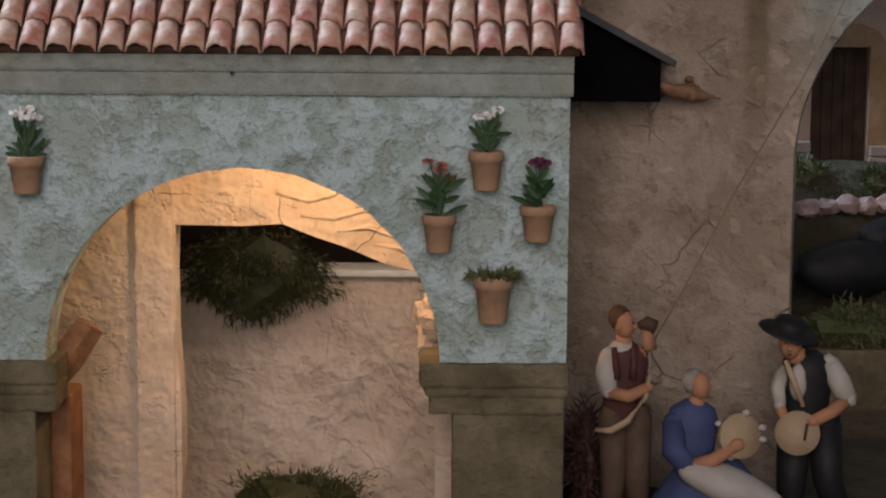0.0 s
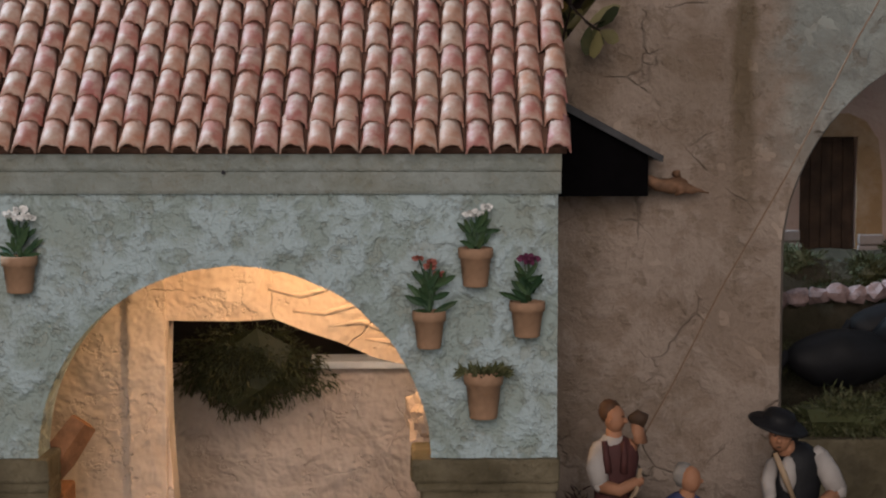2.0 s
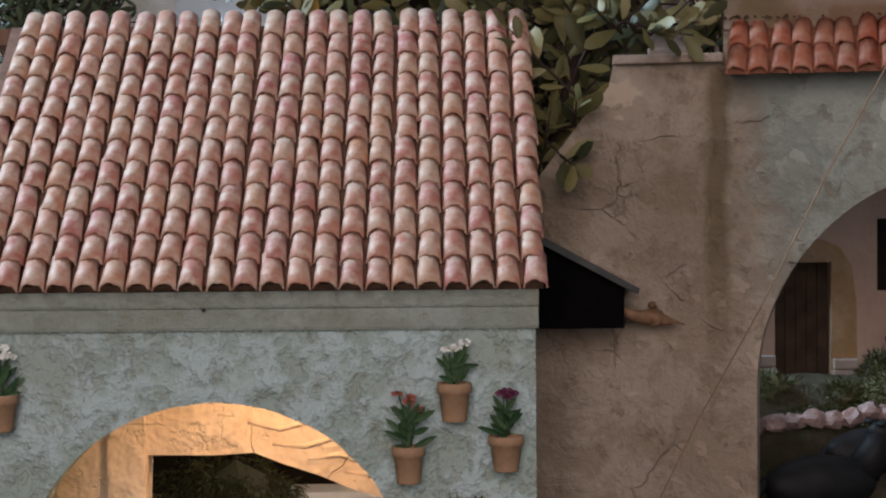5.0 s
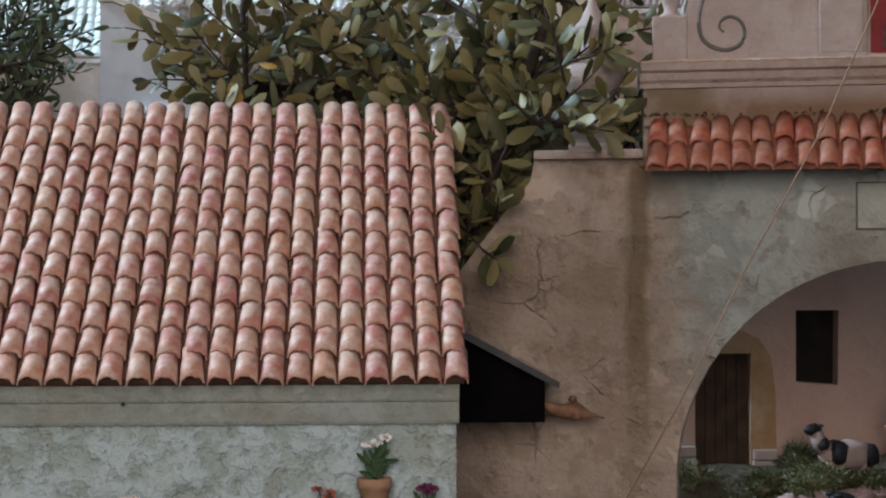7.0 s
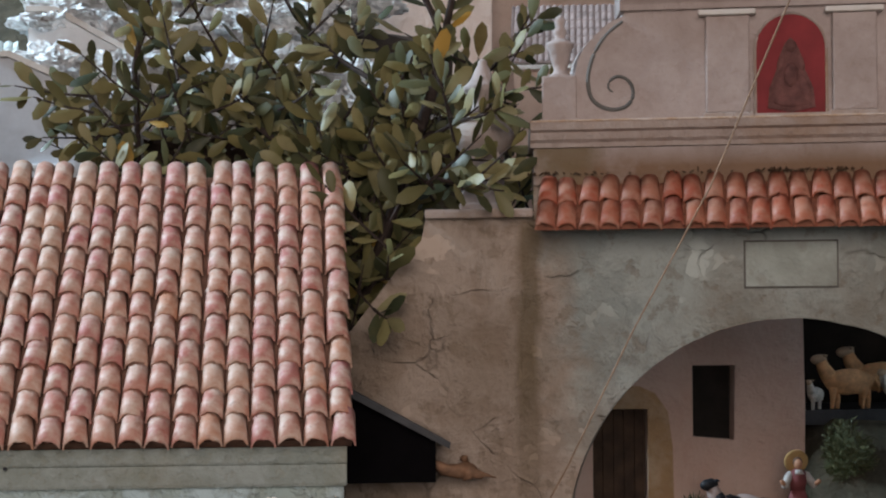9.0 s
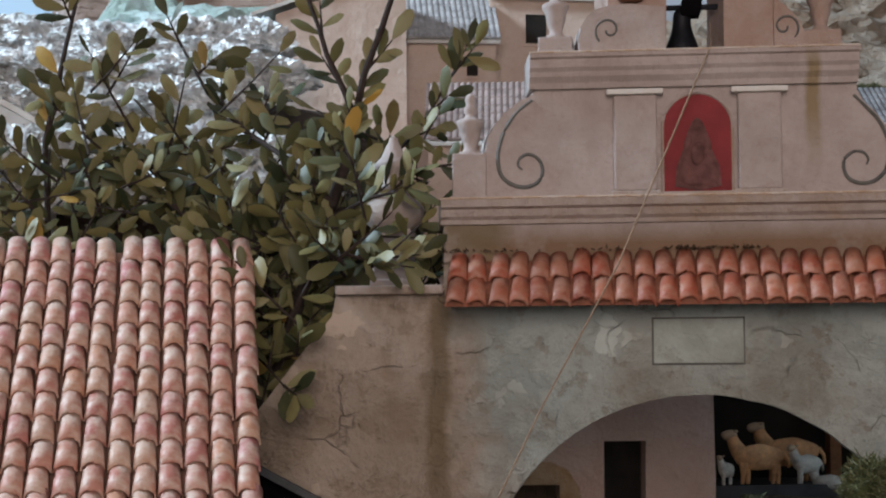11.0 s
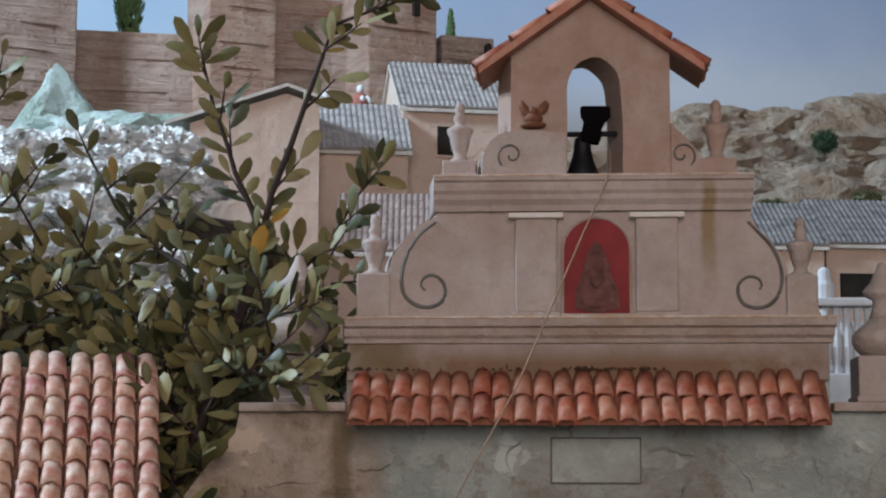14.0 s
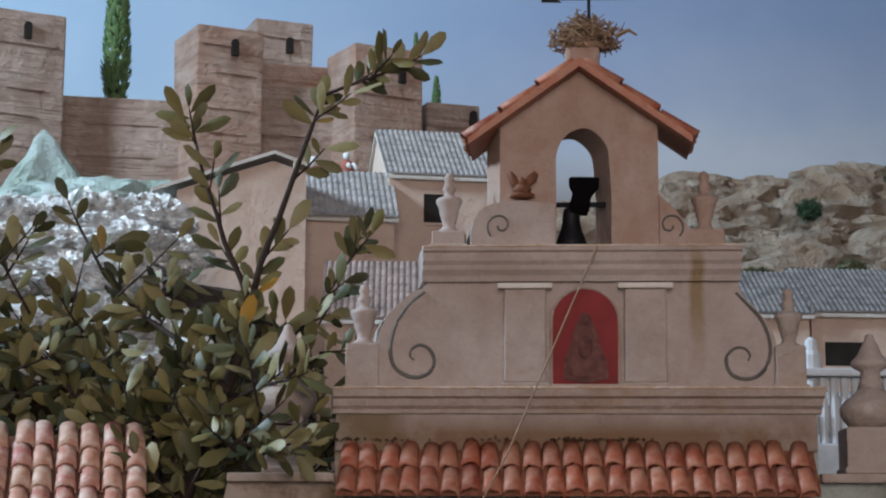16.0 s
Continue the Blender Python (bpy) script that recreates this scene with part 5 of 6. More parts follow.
def shepherdess(bm):
    x, y, z = 0.656, 2.10, 0.354
    lathe([(0.020, z), (0.018, z + 0.02), (0.010, z + 0.045), (0.0085, z + 0.050)], 16, (x, y, 0), bm, 1, 0.8)
    lathe([(0.0085, z + 0.049), (0.0105, z + 0.060), (0.010, z + 0.070), (0.004, z + 0.075)], 14, (x, y, 0), bm, 1, 0.75)
    ball((x, y - 0.002, z + 0.080), (0.005, 0.0055, 0.0065), bm, 0)
    ball((x - 0.001, y + 0.004, z + 0.083), (0.0145, 0.0026, 0.0140), bm, 3, 3, 0.0006, Matrix.Rotation(radians(12), 4, "X"))
    ball((x - 0.001, y + 0.007, z + 0.084), (0.0062, 0.0050, 0.0064), bm, 3)
    ball((x, y + 0.001, z + 0.0825), (0.0060, 0.0050, 0.0066), bm, 4)
    for sx in (-1, 1):
        limb(bm, [(x + sx * 0.010, y, z + 0.068), (x + sx * 0.017, y - 0.005, z + 0.056)], [0.0045, 0.0045], 2)
        limb(bm, [(x + sx * 0.017, y - 0.005, z + 0.056), (x + sx * 0.022, y - 0.01, z + 0.061)], [0.003, 0.0025], 0)
    lathe([(0.0075, z + 0.069), (0.004, z + 0.074)], 12, (x, y - 0.002, 0), bm, 2)


figurine("small painted clay figurine in a red dress and straw hat", shepherdess, [M["skin"], M["cloth_maroon"], M["cloth_white"], M["straw_hat"], M["hair"]])

for (x, y, z), s, rz in (((0.435, 1.955, 0.222), 1.9, 0.25), ((0.50, 2.00, 0.262), 1.55, 0.2)):
    bm, m = animal((x, y, z - 0.018), s, rz + math.pi, None, False, True)
    solo("bull_figurine", bm, [M["cloth_black"], M["cloth_black"]], "black bull figurine lying on the terrace", "figurine", m=m, smooth=True, group="bull figurines")
wallr = thing("terrace_wall", "low sandy retaining wall of the terrace, shade in its dark colour", "wall", kind="structure")
bm = box(bmesh.new(), 0.30, 1.0, 1.872, 1.890, GZ - 0.005, 0.197, 0.003)
# the pillars' dark colour is used here to paint in the wall's shade
part("wall_face", bm, M["pillar"], wallr)
rng = random.Random(8)
kerb = thing("stone_kerb", "row of pinkish mottled stones above the bulls", "stones")
for i in range(16):
    bm = ball((0.32 + 0.021 * i, 2.045 + rng.uniform(-0.006, 0.006), 0.314 + rng.uniform(-0.003, 0.004) + 0.0020 * i), (0.0145, 0.012, 0.0105), sub=2, rough=0.006)
    part("stone", bm, plain("mottled_pink_stone", (0.30, 0.21, 0.20), 0.55, 70) if i == 0 else kerb.children[0].data.materials[0], kerb)
for i, (c, sz, n, mt) in enumerate((((0.43, 1.895, 0.214), (0.085, 0.028, 0.034), 4200, "moss"), ((0.56, 1.90, 0.210), (0.08, 0.025, 0.026), 1600, "moss"), ((0.405, 2.105, 0.352), (0.045, 0.03, 0.020), 1500, "moss"), ((0.55, 2.16, 0.366), (0.03, 0.02, 0.03), 1700, "moss_dark"), ((0.738, 2.17, 0.425), (0.040, 0.035, 0.062), 7000, "moss"), ((0.69, 2.16, 0.37), (0.035, 0.03, 0.03), 1800, "moss_dark"), ((0.545, 2.055, 0.358), (0.045, 0.03, 0.024), 3200, "moss"), ((0.61, 2.055, 0.354), (0.045, 0.03, 0.018), 2800, "moss_dark"), ((0.675, 2.055, 0.357), (0.05, 0.03, 0.016), 2800, "moss_dark"), ((0.745, 2.06, 0.360), (0.05, 0.03, 0.026), 2800, "moss_dark"), ((0.40, 1.985, 0.262), (0.05, 0.03, 0.022), 1600, "moss_dark"), ((0.50, 1.955, 0.222), (0.05, 0.03, 0.022), 1600, "moss_dark"), ((0.45, 2.075, 0.325), (0.08, 0.025, 0.020), 2000, "moss_dark"), ((0.53, 2.06, 0.33), (0.05, 0.025, 0.020), 1200, "moss"), ((0.405, 2.095, 0.348), (0.055, 0.028, 0.032), 4500, "moss"), ((0.495, 2.09, 0.345), (0.055, 0.028, 0.026), 3500, "moss_dark"))):
    tuft("moss_bush", c, sz, n, 0.007, M[mt], "clumped green moss bush on the terrace", group="moss bushes")
shrub = thing("tall_shrub", "bushy green and brown shrub before the gateway", "shrub")
bm = bmesh.new()
for k in range(5):
    a = gp(0.70 + 0.008 * k, -0.09, GZ)
    b = gp(0.68 + 0.02 * k, -0.075, 0.40)
    c = gp(0.655 + 0.028 * k, -0.065, 0.535)
    tube([a, b, c], [0.004, 0.003, 0.0015], 6, bm)
part("stems", bm, M["bark"], shrub)
for s, z, r in ((0.655, 0.527, 0.030), (0.70, 0.535, 0.042), (0.755, 0.51, 0.05), (0.69, 0.48, 0.045)):
    ob = tuft("foliage", tuple(gp(s, -0.068, z)), (r, r * 0.6, r), 4600, 0.0062, M["moss"], "")
    ob.parent = shrub
    for key in ("label", "category"):
        if key in ob:
            del ob[key]

# ---- trees behind the house ----


OBOVATE = ((0.22, 0.27), (0.57, 0.5), (0.87, 0.35))


def tree(name, label, limbs, zones, leaf_len, leaf_wid, materials, singles, seed, per=(4, 7)):
    rng = random.Random(seed)
    t = thing(name, label, "tree", Matrix.Translation(limbs[0][0][0]))
    o = Vector(limbs[0][0][0])
    bm = bmesh.new()
    twigs = []

    def twig(p, d, k):
        d = d.normalized()
        q = p + d * k * 0.5 + Vector((0, 0, k * 0.05))
        r = p + d * k + Vector((0, 0, k * 0.15))
        tube([p - o, q - o, r - o], [0.0016, 0.0012, 0.0007], 5, bm)
        twigs.append((p, q, r))

    trunk = bmesh.new()
    for pts, r0, r1 in limbs:
        n = len(pts)
        tube([Vector(p) - o for p in pts], [r0 + (r1 - r0) * i / (n - 1) for i in range(n)], 8, trunk)
        total = n - 1
        for i in range(total):
            a, b = Vector(pts[i]), Vector(pts[i + 1])
            if i < 1 and total > 3:
                continue
            for _ in range(max(1, int((b - a).length / 0.034))):
                p = a.lerp(b, rng.random())
                d = Vector((rng.uniform(-1, 1), rng.uniform(-0.5, 0.4), rng.uniform(0.0, 0.9)))
                twig(p, d + (b - a).normalized() * 0.5, rng.uniform(0.022, 0.045))
        twig(Vector(pts[-1]), Vector(pts[-1]) - Vector(pts[-2]), 0.03)
    for (x0, x1, y0, y1, z0, z1), n in zones:
        for _ in range(n):
            p = Vector((rng.uniform(x0, x1), rng.uniform(y0, y1), rng.uniform(z0, z1)))
            twig(p, Vector((rng.uniform(-1, 1), rng.uniform(-0.5, 0.3), rng.uniform(-0.2, 0.9))), rng.uniform(0.04, 0.08))
    part("trunk", trunk, M["bark"], t, smooth=True)
    part("twig_work", bm, M["bark"], t)["kind"] = "stuff"
    spots = []
    for p, q, r in twigs:
        n = rng.randint(*per)
        for i in range(n):
            f = 0.15 + 0.85 * i / (n - 1)
            at = p.lerp(q, f * 2) if f < 0.5 else q.lerp(r, f * 2 - 1)
            d = (r - p).normalized()
            side = d.cross(Vector((rng.uniform(-0.3, 0.3), -1, rng.uniform(-0.3, 0.6)))).normalized() * (1 if i % 2 else -1)
            along = (d * rng.uniform(0.4, 1.0) + side * (0.0 if i == n - 1 else rng.uniform(0.5, 1.1)) + Vector((0, rng.uniform(-0.5, 0.2), rng.uniform(-0.35, 0.35)))).normalized()
            flat = along.cross(Vector((rng.uniform(-1.1, 1.1), -1, rng.uniform(-0.6, 1.4)))).normalized()
            spots.append((at - o, along, flat, rng.uniform(0.6, 1.25)))
    rng.shuffle(spots)
    spots.sort(key=lambda s: s[0].y > 0.12)
    shapes = []
    for k in range(4):
        v, f = [], []
        leaf_faces(v, f, Vector((0, 0, 0)), Vector((0, 1, 0)), Vector((1, 0, 0)), leaf_len, leaf_wid * (0.85 + 0.1 * k), 0.08 + 0.09 * k, OBOVATE)
        shapes.append(raw("leaf", v, f, materials))
        for face in shapes[-1].polygons:
            face.use_smooth = True
    for at, along, flat, s in spots[:singles]:
        ob = new("leaf", rng.choice(shapes))
        ob.parent = t
        m = Matrix((flat, along, flat.cross(along))).transposed().to_4x4()
        ob.matrix_local = Matrix.Translation(at) @ m @ Matrix.Scale(s, 4)
    v, f = [], []
    for at, along, flat, s in spots[singles:]:
        leaf_faces(v, f, at, along, flat, leaf_len * s, leaf_wid * s, 0.16, OBOVATE)
    if f:
        ob = new("crown", raw("crown", v, f, materials))
        for face in ob.data.polygons:
            face.use_smooth = True
        ob.parent = t
        ob["kind"] = "stuff"
    return t


BRANCHES = [
    ([(0.125, 1.77, 0.10), (0.122, 1.77, 0.40), (0.132, 1.755, 0.62), (0.178, 1.71, 0.765), (0.196, 1.70, 0.82), (0.206, 1.705, 0.865)], 0.0075, 0.0048),
    ([(0.206, 1.705, 0.865), (0.196, 1.71, 0.892), (0.180, 1.71, 0.925), (0.172, 1.71, 0.952), (0.158, 1.71, 0.990), (0.150, 1.71, 1.022)], 0.0034, 0.0014),
    ([(0.206, 1.705, 0.865), (0.214, 1.70, 0.905), (0.231, 1.70, 0.950), (0.249, 1.70, 1.005), (0.261, 1.70, 1.040), (0.274, 1.70, 1.074), (0.310, 1.70, 1.090), (0.342, 1.70, 1.103)], 0.0036, 0.0012),
    ([(0.178, 1.70, 0.755), (0.195, 1.69, 0.775), (0.215, 1.66, 0.785), (0.232, 1.64, 0.787)], 0.003, 0.0012),
    ([(0.185, 1.69, 0.78), (0.150, 1.76, 0.83), (0.105, 1.80, 0.865), (0.070, 1.82, 0.905), (0.045, 1.82, 0.950)], 0.0035, 0.0014),
    ([(0.132, 1.755, 0.62), (0.10, 1.80, 0.74), (0.03, 1.84, 0.80), (-0.035, 1.86, 0.845), (-0.065, 1.87, 0.90)], 0.0045, 0.0014),
    ([(0.132, 1.755, 0.62), (0.02, 1.90, 0.70), (-0.085, 1.86, 0.74), (-0.090, 1.86, 0.86), (-0.072, 1.86, 0.95), (-0.055, 1.86, 1.03)], 0.0055, 0.0016),
    ([(0.116, 1.70, 0.640), (0.136, 1.650, 0.614)], 0.0014, 0.0008),
    ([(0.180, 1.69, 0.765), (0.232, 1.80, 0.82), (0.285, 1.84, 0.875), (0.322, 1.86, 0.935)], 0.0032, 0.0012),
]
FOLIAGE = [((-0.13, 0.19, 1.76, 1.92, 0.70, 0.785), 92), ((0.105, 0.140, 1.73, 1.80, 0.58, 0.76), 46), ((0.235, 0.30, 1.78, 1.86, 0.66, 0.86), 28), ((-0.13, 0.13, 1.78, 1.92, 0.78, 0.83), 34), ((-0.08, 0.15, 1.76, 1.86, 0.83, 0.90), 13), ((0.14, 0.205, 1.70, 1.78, 0.71, 0.80), 22), ((0.180, 0.215, 1.605, 1.63, 0.715, 0.790), 11), ((0.140, 0.152, 1.652, 1.665, 0.63, 0.68), 4)]
tree("leafy_tree", "leafy branch tree with olive-green oval leaves", BRANCHES, FOLIAGE, 0.0315, 0.0130, M["leaf"], 290, 21)
tree("olive_tree", "dark olive tree with narrow leaves", [([(-0.36, 1.98, 0.45), (-0.36, 1.98, 0.68), (-0.33, 1.97, 0.78), (-0.30, 1.96, 0.84)], 0.008, 0.002), ([(-0.36, 1.98, 0.68), (-0.40, 1.98, 0.78), (-0.42, 1.98, 0.86)], 0.005, 0.002)],
     [((-0.46, -0.325, 1.92, 2.02, 0.72, 0.86), 150)], 0.020, 0.006, leaf_green("dark_olive_leaves", [(0, (0.03, 0.045, 0.025)), (1, (0.075, 0.10, 0.055))]), 0, 31, (8, 12))

# ---- the town behind ----


def wavy_roof(deck, mat, x0, x1, low, high, pitch, rows, amp):
    """Rows of small round tiles over a slope from low (y, z) to high (y, z)."""
    n = int((x1 - x0) / pitch)
    for r in range(rows):
        a, b = r / rows, (r + 1) / rows
        ya, za = low[0] + (high[0] - low[0]) * a, low[1] + (high[1] - low[1]) * a
        yb, zb = low[0] + (high[0] - low[0]) * b, low[1] + (high[1] - low[1]) * b
        prev = None
        bm = bmesh.new()
        for i in range(n * 4 + 1):
            x = x0 + (x1 - x0) * i / (n * 4)
            h = amp * abs(math.cos(math.pi * i / 4))
            v = (bm.verts.new((x, ya, za + h + amp * 0.5)), bm.verts.new((x, yb, zb + h)), bm.verts.new((x, ya, za - amp * 0.2)))
            if prev:
                bm.faces.new((prev[0], v[0], v[1], prev[1]))
                bm.faces.new((prev[2], v[2], v[0], prev[0]))
            prev = v
        part("tile_course", bm, mat, deck)


def cottage(label, x0, x1, y0, depth, zb, ze, zr, wall, windows=(), turn=0.0, over=0.012, roofm="roof_grey", pitch=0.0092):
    """A gabled house with its ridge along x; y0 the front."""
    h = thing("cottage", label, "house", Matrix.Translation(((x0 + x1) / 2, y0, zb)) @ Matrix.Rotation(turn, 4, "Z"), "houses of the town")
    w, H, R = (x1 - x0) / 2, ze - zb, zr - zb
    part("front_wall", box(bmesh.new(), -w, w, 0.0, 0.012, 0, H), wall, h)
    part("rear_wall", box(bmesh.new(), -w, w, depth - 0.012, depth, 0, H), wall, h)
    for sx in (-1, 1):
        xa, xb = (-w - 0.0005, -w + 0.012) if sx < 0 else (w - 0.012, w + 0.0005)
        part("gable_wall", moulding([(0.013, 0), (0.013, H), (depth / 2, R - 0.004), (depth - 0.013, H), (depth - 0.013, 0)], xa, xb), wall, h)
    deck = part("roof", moulding([(-over, H - 0.004), (depth / 2, R - 0.0005), (depth + over, H - 0.004), (depth + over, H - 0.009), (depth / 2, R - 0.006), (-over, H - 0.009)], -w - 0.006, w + 0.006), M["house_pale"], h, "roof of small grey rounded tiles")
    wavy_roof(deck, M[roofm], -w - 0.006, w + 0.006, (-over, H), (depth / 2, R + 0.003), pitch, max(4, int(math.hypot(depth / 2, R - H) / 0.02)), pitch * 0.28)
    wavy_roof(deck, M[roofm], -w - 0.006, w + 0.006, (depth + over, H), (depth / 2, R + 0.003), pitch, 4, pitch * 0.28)
    for a, b, c, d in windows:
        # near-black plate on the wall for the shade in a window hole
        k = part("window", box(bmesh.new(), a - (x0 + x1) / 2, b - (x0 + x1) / 2, -0.0015, 0.004, c - zb, d - zb), M["void"], h, "dark window hole")
        part("frame", box(bmesh.new(), a - (x0 + x1) / 2 - 0.003, b - (x0 + x1) / 2 + 0.003, -0.004, 0.002, c - zb - 0.005, c - zb - 0.0005), wall, k)
    return h


cottage("rosy cottage with grey tiled roof and dark window", 0.556, 0.741, 3.0, 0.27, 0.95, 1.268, 1.372, M["house_pink"], [(0.616, 0.651, 1.187, 1.236)], radians(-1))
cottage("low brown cottage with grey tiled roof", 0.40, 0.553, 2.93, 0.24, 0.90, 1.178, 1.275, M["house_pink"], [(0.505, 0.523, 1.118, 1.142)], radians(-4))
gh = thing("cottage", "pale cottage with a slanting roof edge facing the gateway", "house", Matrix.Translation((0.29, 2.86, 0.85)), "houses of the town")
part("front_wall", slab([(-0.097, 0.0), (-0.097, 0.348), (0.055, 0.402), (0.108, 0.385), (0.108, 0.0)], 0, 0.012), M["house_pink"], gh)
# cool light from the left is coloured into this wall as bluish white
part("side_wall", box(bmesh.new(), -0.097, -0.085, 0.0125, 0.22, 0, 0.345), M["white_blue"], gh, "side wall with cool light put in as bluish white")
part("roof", slab([(-0.136, 0.3435), (0.056, 0.4125), (0.115, 0.392), (0.115, 0.398), (0.056, 0.4180), (-0.137, 0.3490)], -0.007, 0.24), M["house_pale"], gh, "thin rosy slanting roof")
cottage("small cottage with brownish tiled roof among trees", 0.40, 0.60, 2.62, 0.24, 0.80, 0.972, 1.072, M["house_pink"], [], radians(-10), 0.012, "roof_brown")
cottage("long house with dark grey tiled roof under the hill", 1.10, 1.245, 2.86, 0.24, 0.80, 1.030, 1.115, M["house_pink"], [], radians(-6), 0.012, "roof_dark")
cottage("long low house with a dark grey roof and opening", 1.25, 1.62, 2.84, 0.26, 0.80, 1.035, 1.125, M["house_pink"], [(1.272, 1.36, 0.945, 0.985)], radians(-6), 0.012, "roof_dark")
cottage("white walled house with pale grey ribbed roof", 0.93, 1.20, 2.05, 0.30, 0.30, 0.730, 0.838, M["white"], [], radians(-12))
cottage("white walled house beside the olive tree", -0.60, -0.29, 2.42, 0.30, 0.70, 0.875, 0.985, M["house_pale"], [], radians(4), 0.012, "roof_pale", 0.012)
lh = thing("white_house", "white plastered gable house behind the tiled roof", "house", Matrix.Translation((-0.245, 2.40, 0.65)), "houses of the town")
part("front_wall", slab([(-0.056, 0.0), (-0.056, 0.292), (-0.040, 0.293), (0.062, 0.247), (0.062, 0.0)], 0, 0.09), M["white_blue"], lh)
part("roof_edge", slab([(-0.058, 0.2925), (-0.057, 0.300), (-0.038, 0.301), (0.072, 0.2515), (0.070, 0.2440), (-0.040, 0.2935)], -0.010, 0.10), M["house_pale"], lh, "pale worn roof edge")
part("sill", box(bmesh.new(), -0.010, 0.042, -0.012, -0.0003, 0.148, 0.156, 0.002), M["white"], lh)
lh = thing("white_house", "taller white plastered house with a sloping roof edge", "house", Matrix.Translation((-0.20, 2.53, 0.65)), "houses of the town")
part("front_wall", slab([(-0.075, 0.0), (-0.075, 0.372), (-0.040, 0.372), (0.072, 0.310), (0.072, 0.0)], 0, 0.12), M["white"], lh)
part("roof_edge", slab([(-0.078, 0.3725), (-0.077, 0.380), (-0.038, 0.380), (0.082, 0.3135), (0.080, 0.3055), (-0.040, 0.3725)], -0.010, 0.13), M["house_pale"], lh, "pale worn roof edge")

# white balustrade in front of the ribbed roof
bal = thing("balustrade", "small white balustrade with a corner post", "balustrade", Matrix.Translation((0.849, 1.905, 0.315)) @ Matrix.Rotation(radians(-12), 4, "Z"))
part("parapet", box(bmesh.new(), 0.0, 0.34, 0, 0.02, -0.01, 0.44, 0.002), M["white_blue"], bal)
part("rail", box(bmesh.new(), -0.004, 0.344, -0.006, 0.026, 0.515, 0.524, 0.002), M["white_blue"], bal)
part("post", lathe([(0.011, 0.5245), (0.011, 0.54), (0.008, 0.545), (0.007, 0.556), (0.003, 0.560)], 12, (0.008, 0.01, 0)), M["white_blue"], bal)
for i in range(27):
    part("baluster", lathe([(0.005, 0.4405), (0.005, 0.450), (0.0075, 0.470), (0.004, 0.492), (0.0055, 0.5145)], 8, (0.008 + 0.012 * i, 0.01, 0)), M["white_blue"], bal)

# ---- castle ----
castle = thing("castle", "brown rammed-earth castle with square towers", "castle")


def rbox(cx, cy, w, d, rot, z0, z1, name, mat, slits=()):
    bm = box(bmesh.new(), -w / 2, w / 2, -d / 2, d / 2, z0, z1, 0.004)
    bmesh.ops.subdivide_edges(bm, edges=bm.edges[:], cuts=3, use_grid_fill=True)
    for v in bm.verts:
        v.co += Vector((1, 1, 0.4)) * 0.005 * noise.noise(v.co * 14 + Vector((cx * 7, 0, 0)))
    bm.transform(Matrix.Translation((cx, cy, 0)) @ Matrix.Rotation(rot, 4, "Z"))
    ob = part(name, bm, mat, castle)
    rng = random.Random(int(cx * 1000) + 7)
    z = z0 + 0.02
    lines = bmesh.new()
    while z < z1 - 0.015:
        a = -w / 2 + rng.uniform(0, w * 0.3)
        b = w / 2 - rng.uniform(0, w * 0.4)
        box(lines, a, b, -d / 2 - 0.0040, -d / 2 + 0.001, z, z + rng.uniform(0.0015, 0.0035), 0.0006)
        z += rng.uniform(0.04, 0.11)
    lines.transform(Matrix.Translation((cx, cy, 0)) @ Matrix.Rotation(rot, 4, "Z"))
    part("course", lines, mat, ob)["kind"] = "stuff"
    for x, z in slits:
        # near-black plate on the tower for the shade inside a slit
        s = slab([(x - 0.008, z - 0.019), (x - 0.008, z + 0.010)] + arc(x, z + 0.010, 0.008, 180, 0, 8) + [(x + 0.008, z - 0.019)], -d / 2 - 0.009, -d / 2 + 0.002)
        s.transform(Matrix.Translation((cx, cy, 0)) @ Matrix.Rotation(rot, 4, "Z"))
        part("window", s, M["void"], ob, "dark arrow slit")
    return ob


rbox(-0.112, 3.93, 0.175, 0.20, 0.30, 1.20, 1.757, "tower", M["castle"], [(0.005, 1.715)])
rbox(0.115, 3.97, 0.30, 0.06, 0.0, 1.25, 1.605, "curtain_wall", M["castle"])
rbox(0.330, 3.93, 0.150, 0.16, 0.26, 1.25, 1.752, "tower", M["castle_red"], [(0.008, 1.708)])
rbox(0.475, 4.12, 0.135, 0.14, 0.20, 1.40, 1.832, "tower", M["castle"], [(0.01, 1.775)])
rbox(0.50, 4.00, 0.20, 0.06, 0.05, 1.25, 1.708, "curtain_wall", M["castle_red"])
rbox(0.50, 3.95, 0.20, 0.04, 0.05, 1.25, 1.650, "curtain_wall", M["castle"])
rbox(0.675, 3.92, 0.165, 0.15, 0.28, 1.25, 1.728, "tower", M["castle_red"], [(0.03, 1.668)])
rbox(0.855, 3.99, 0.125, 0.09, 0.12, 1.25, 1.632, "outwork", M["castle"], [(0.045, 1.60)])


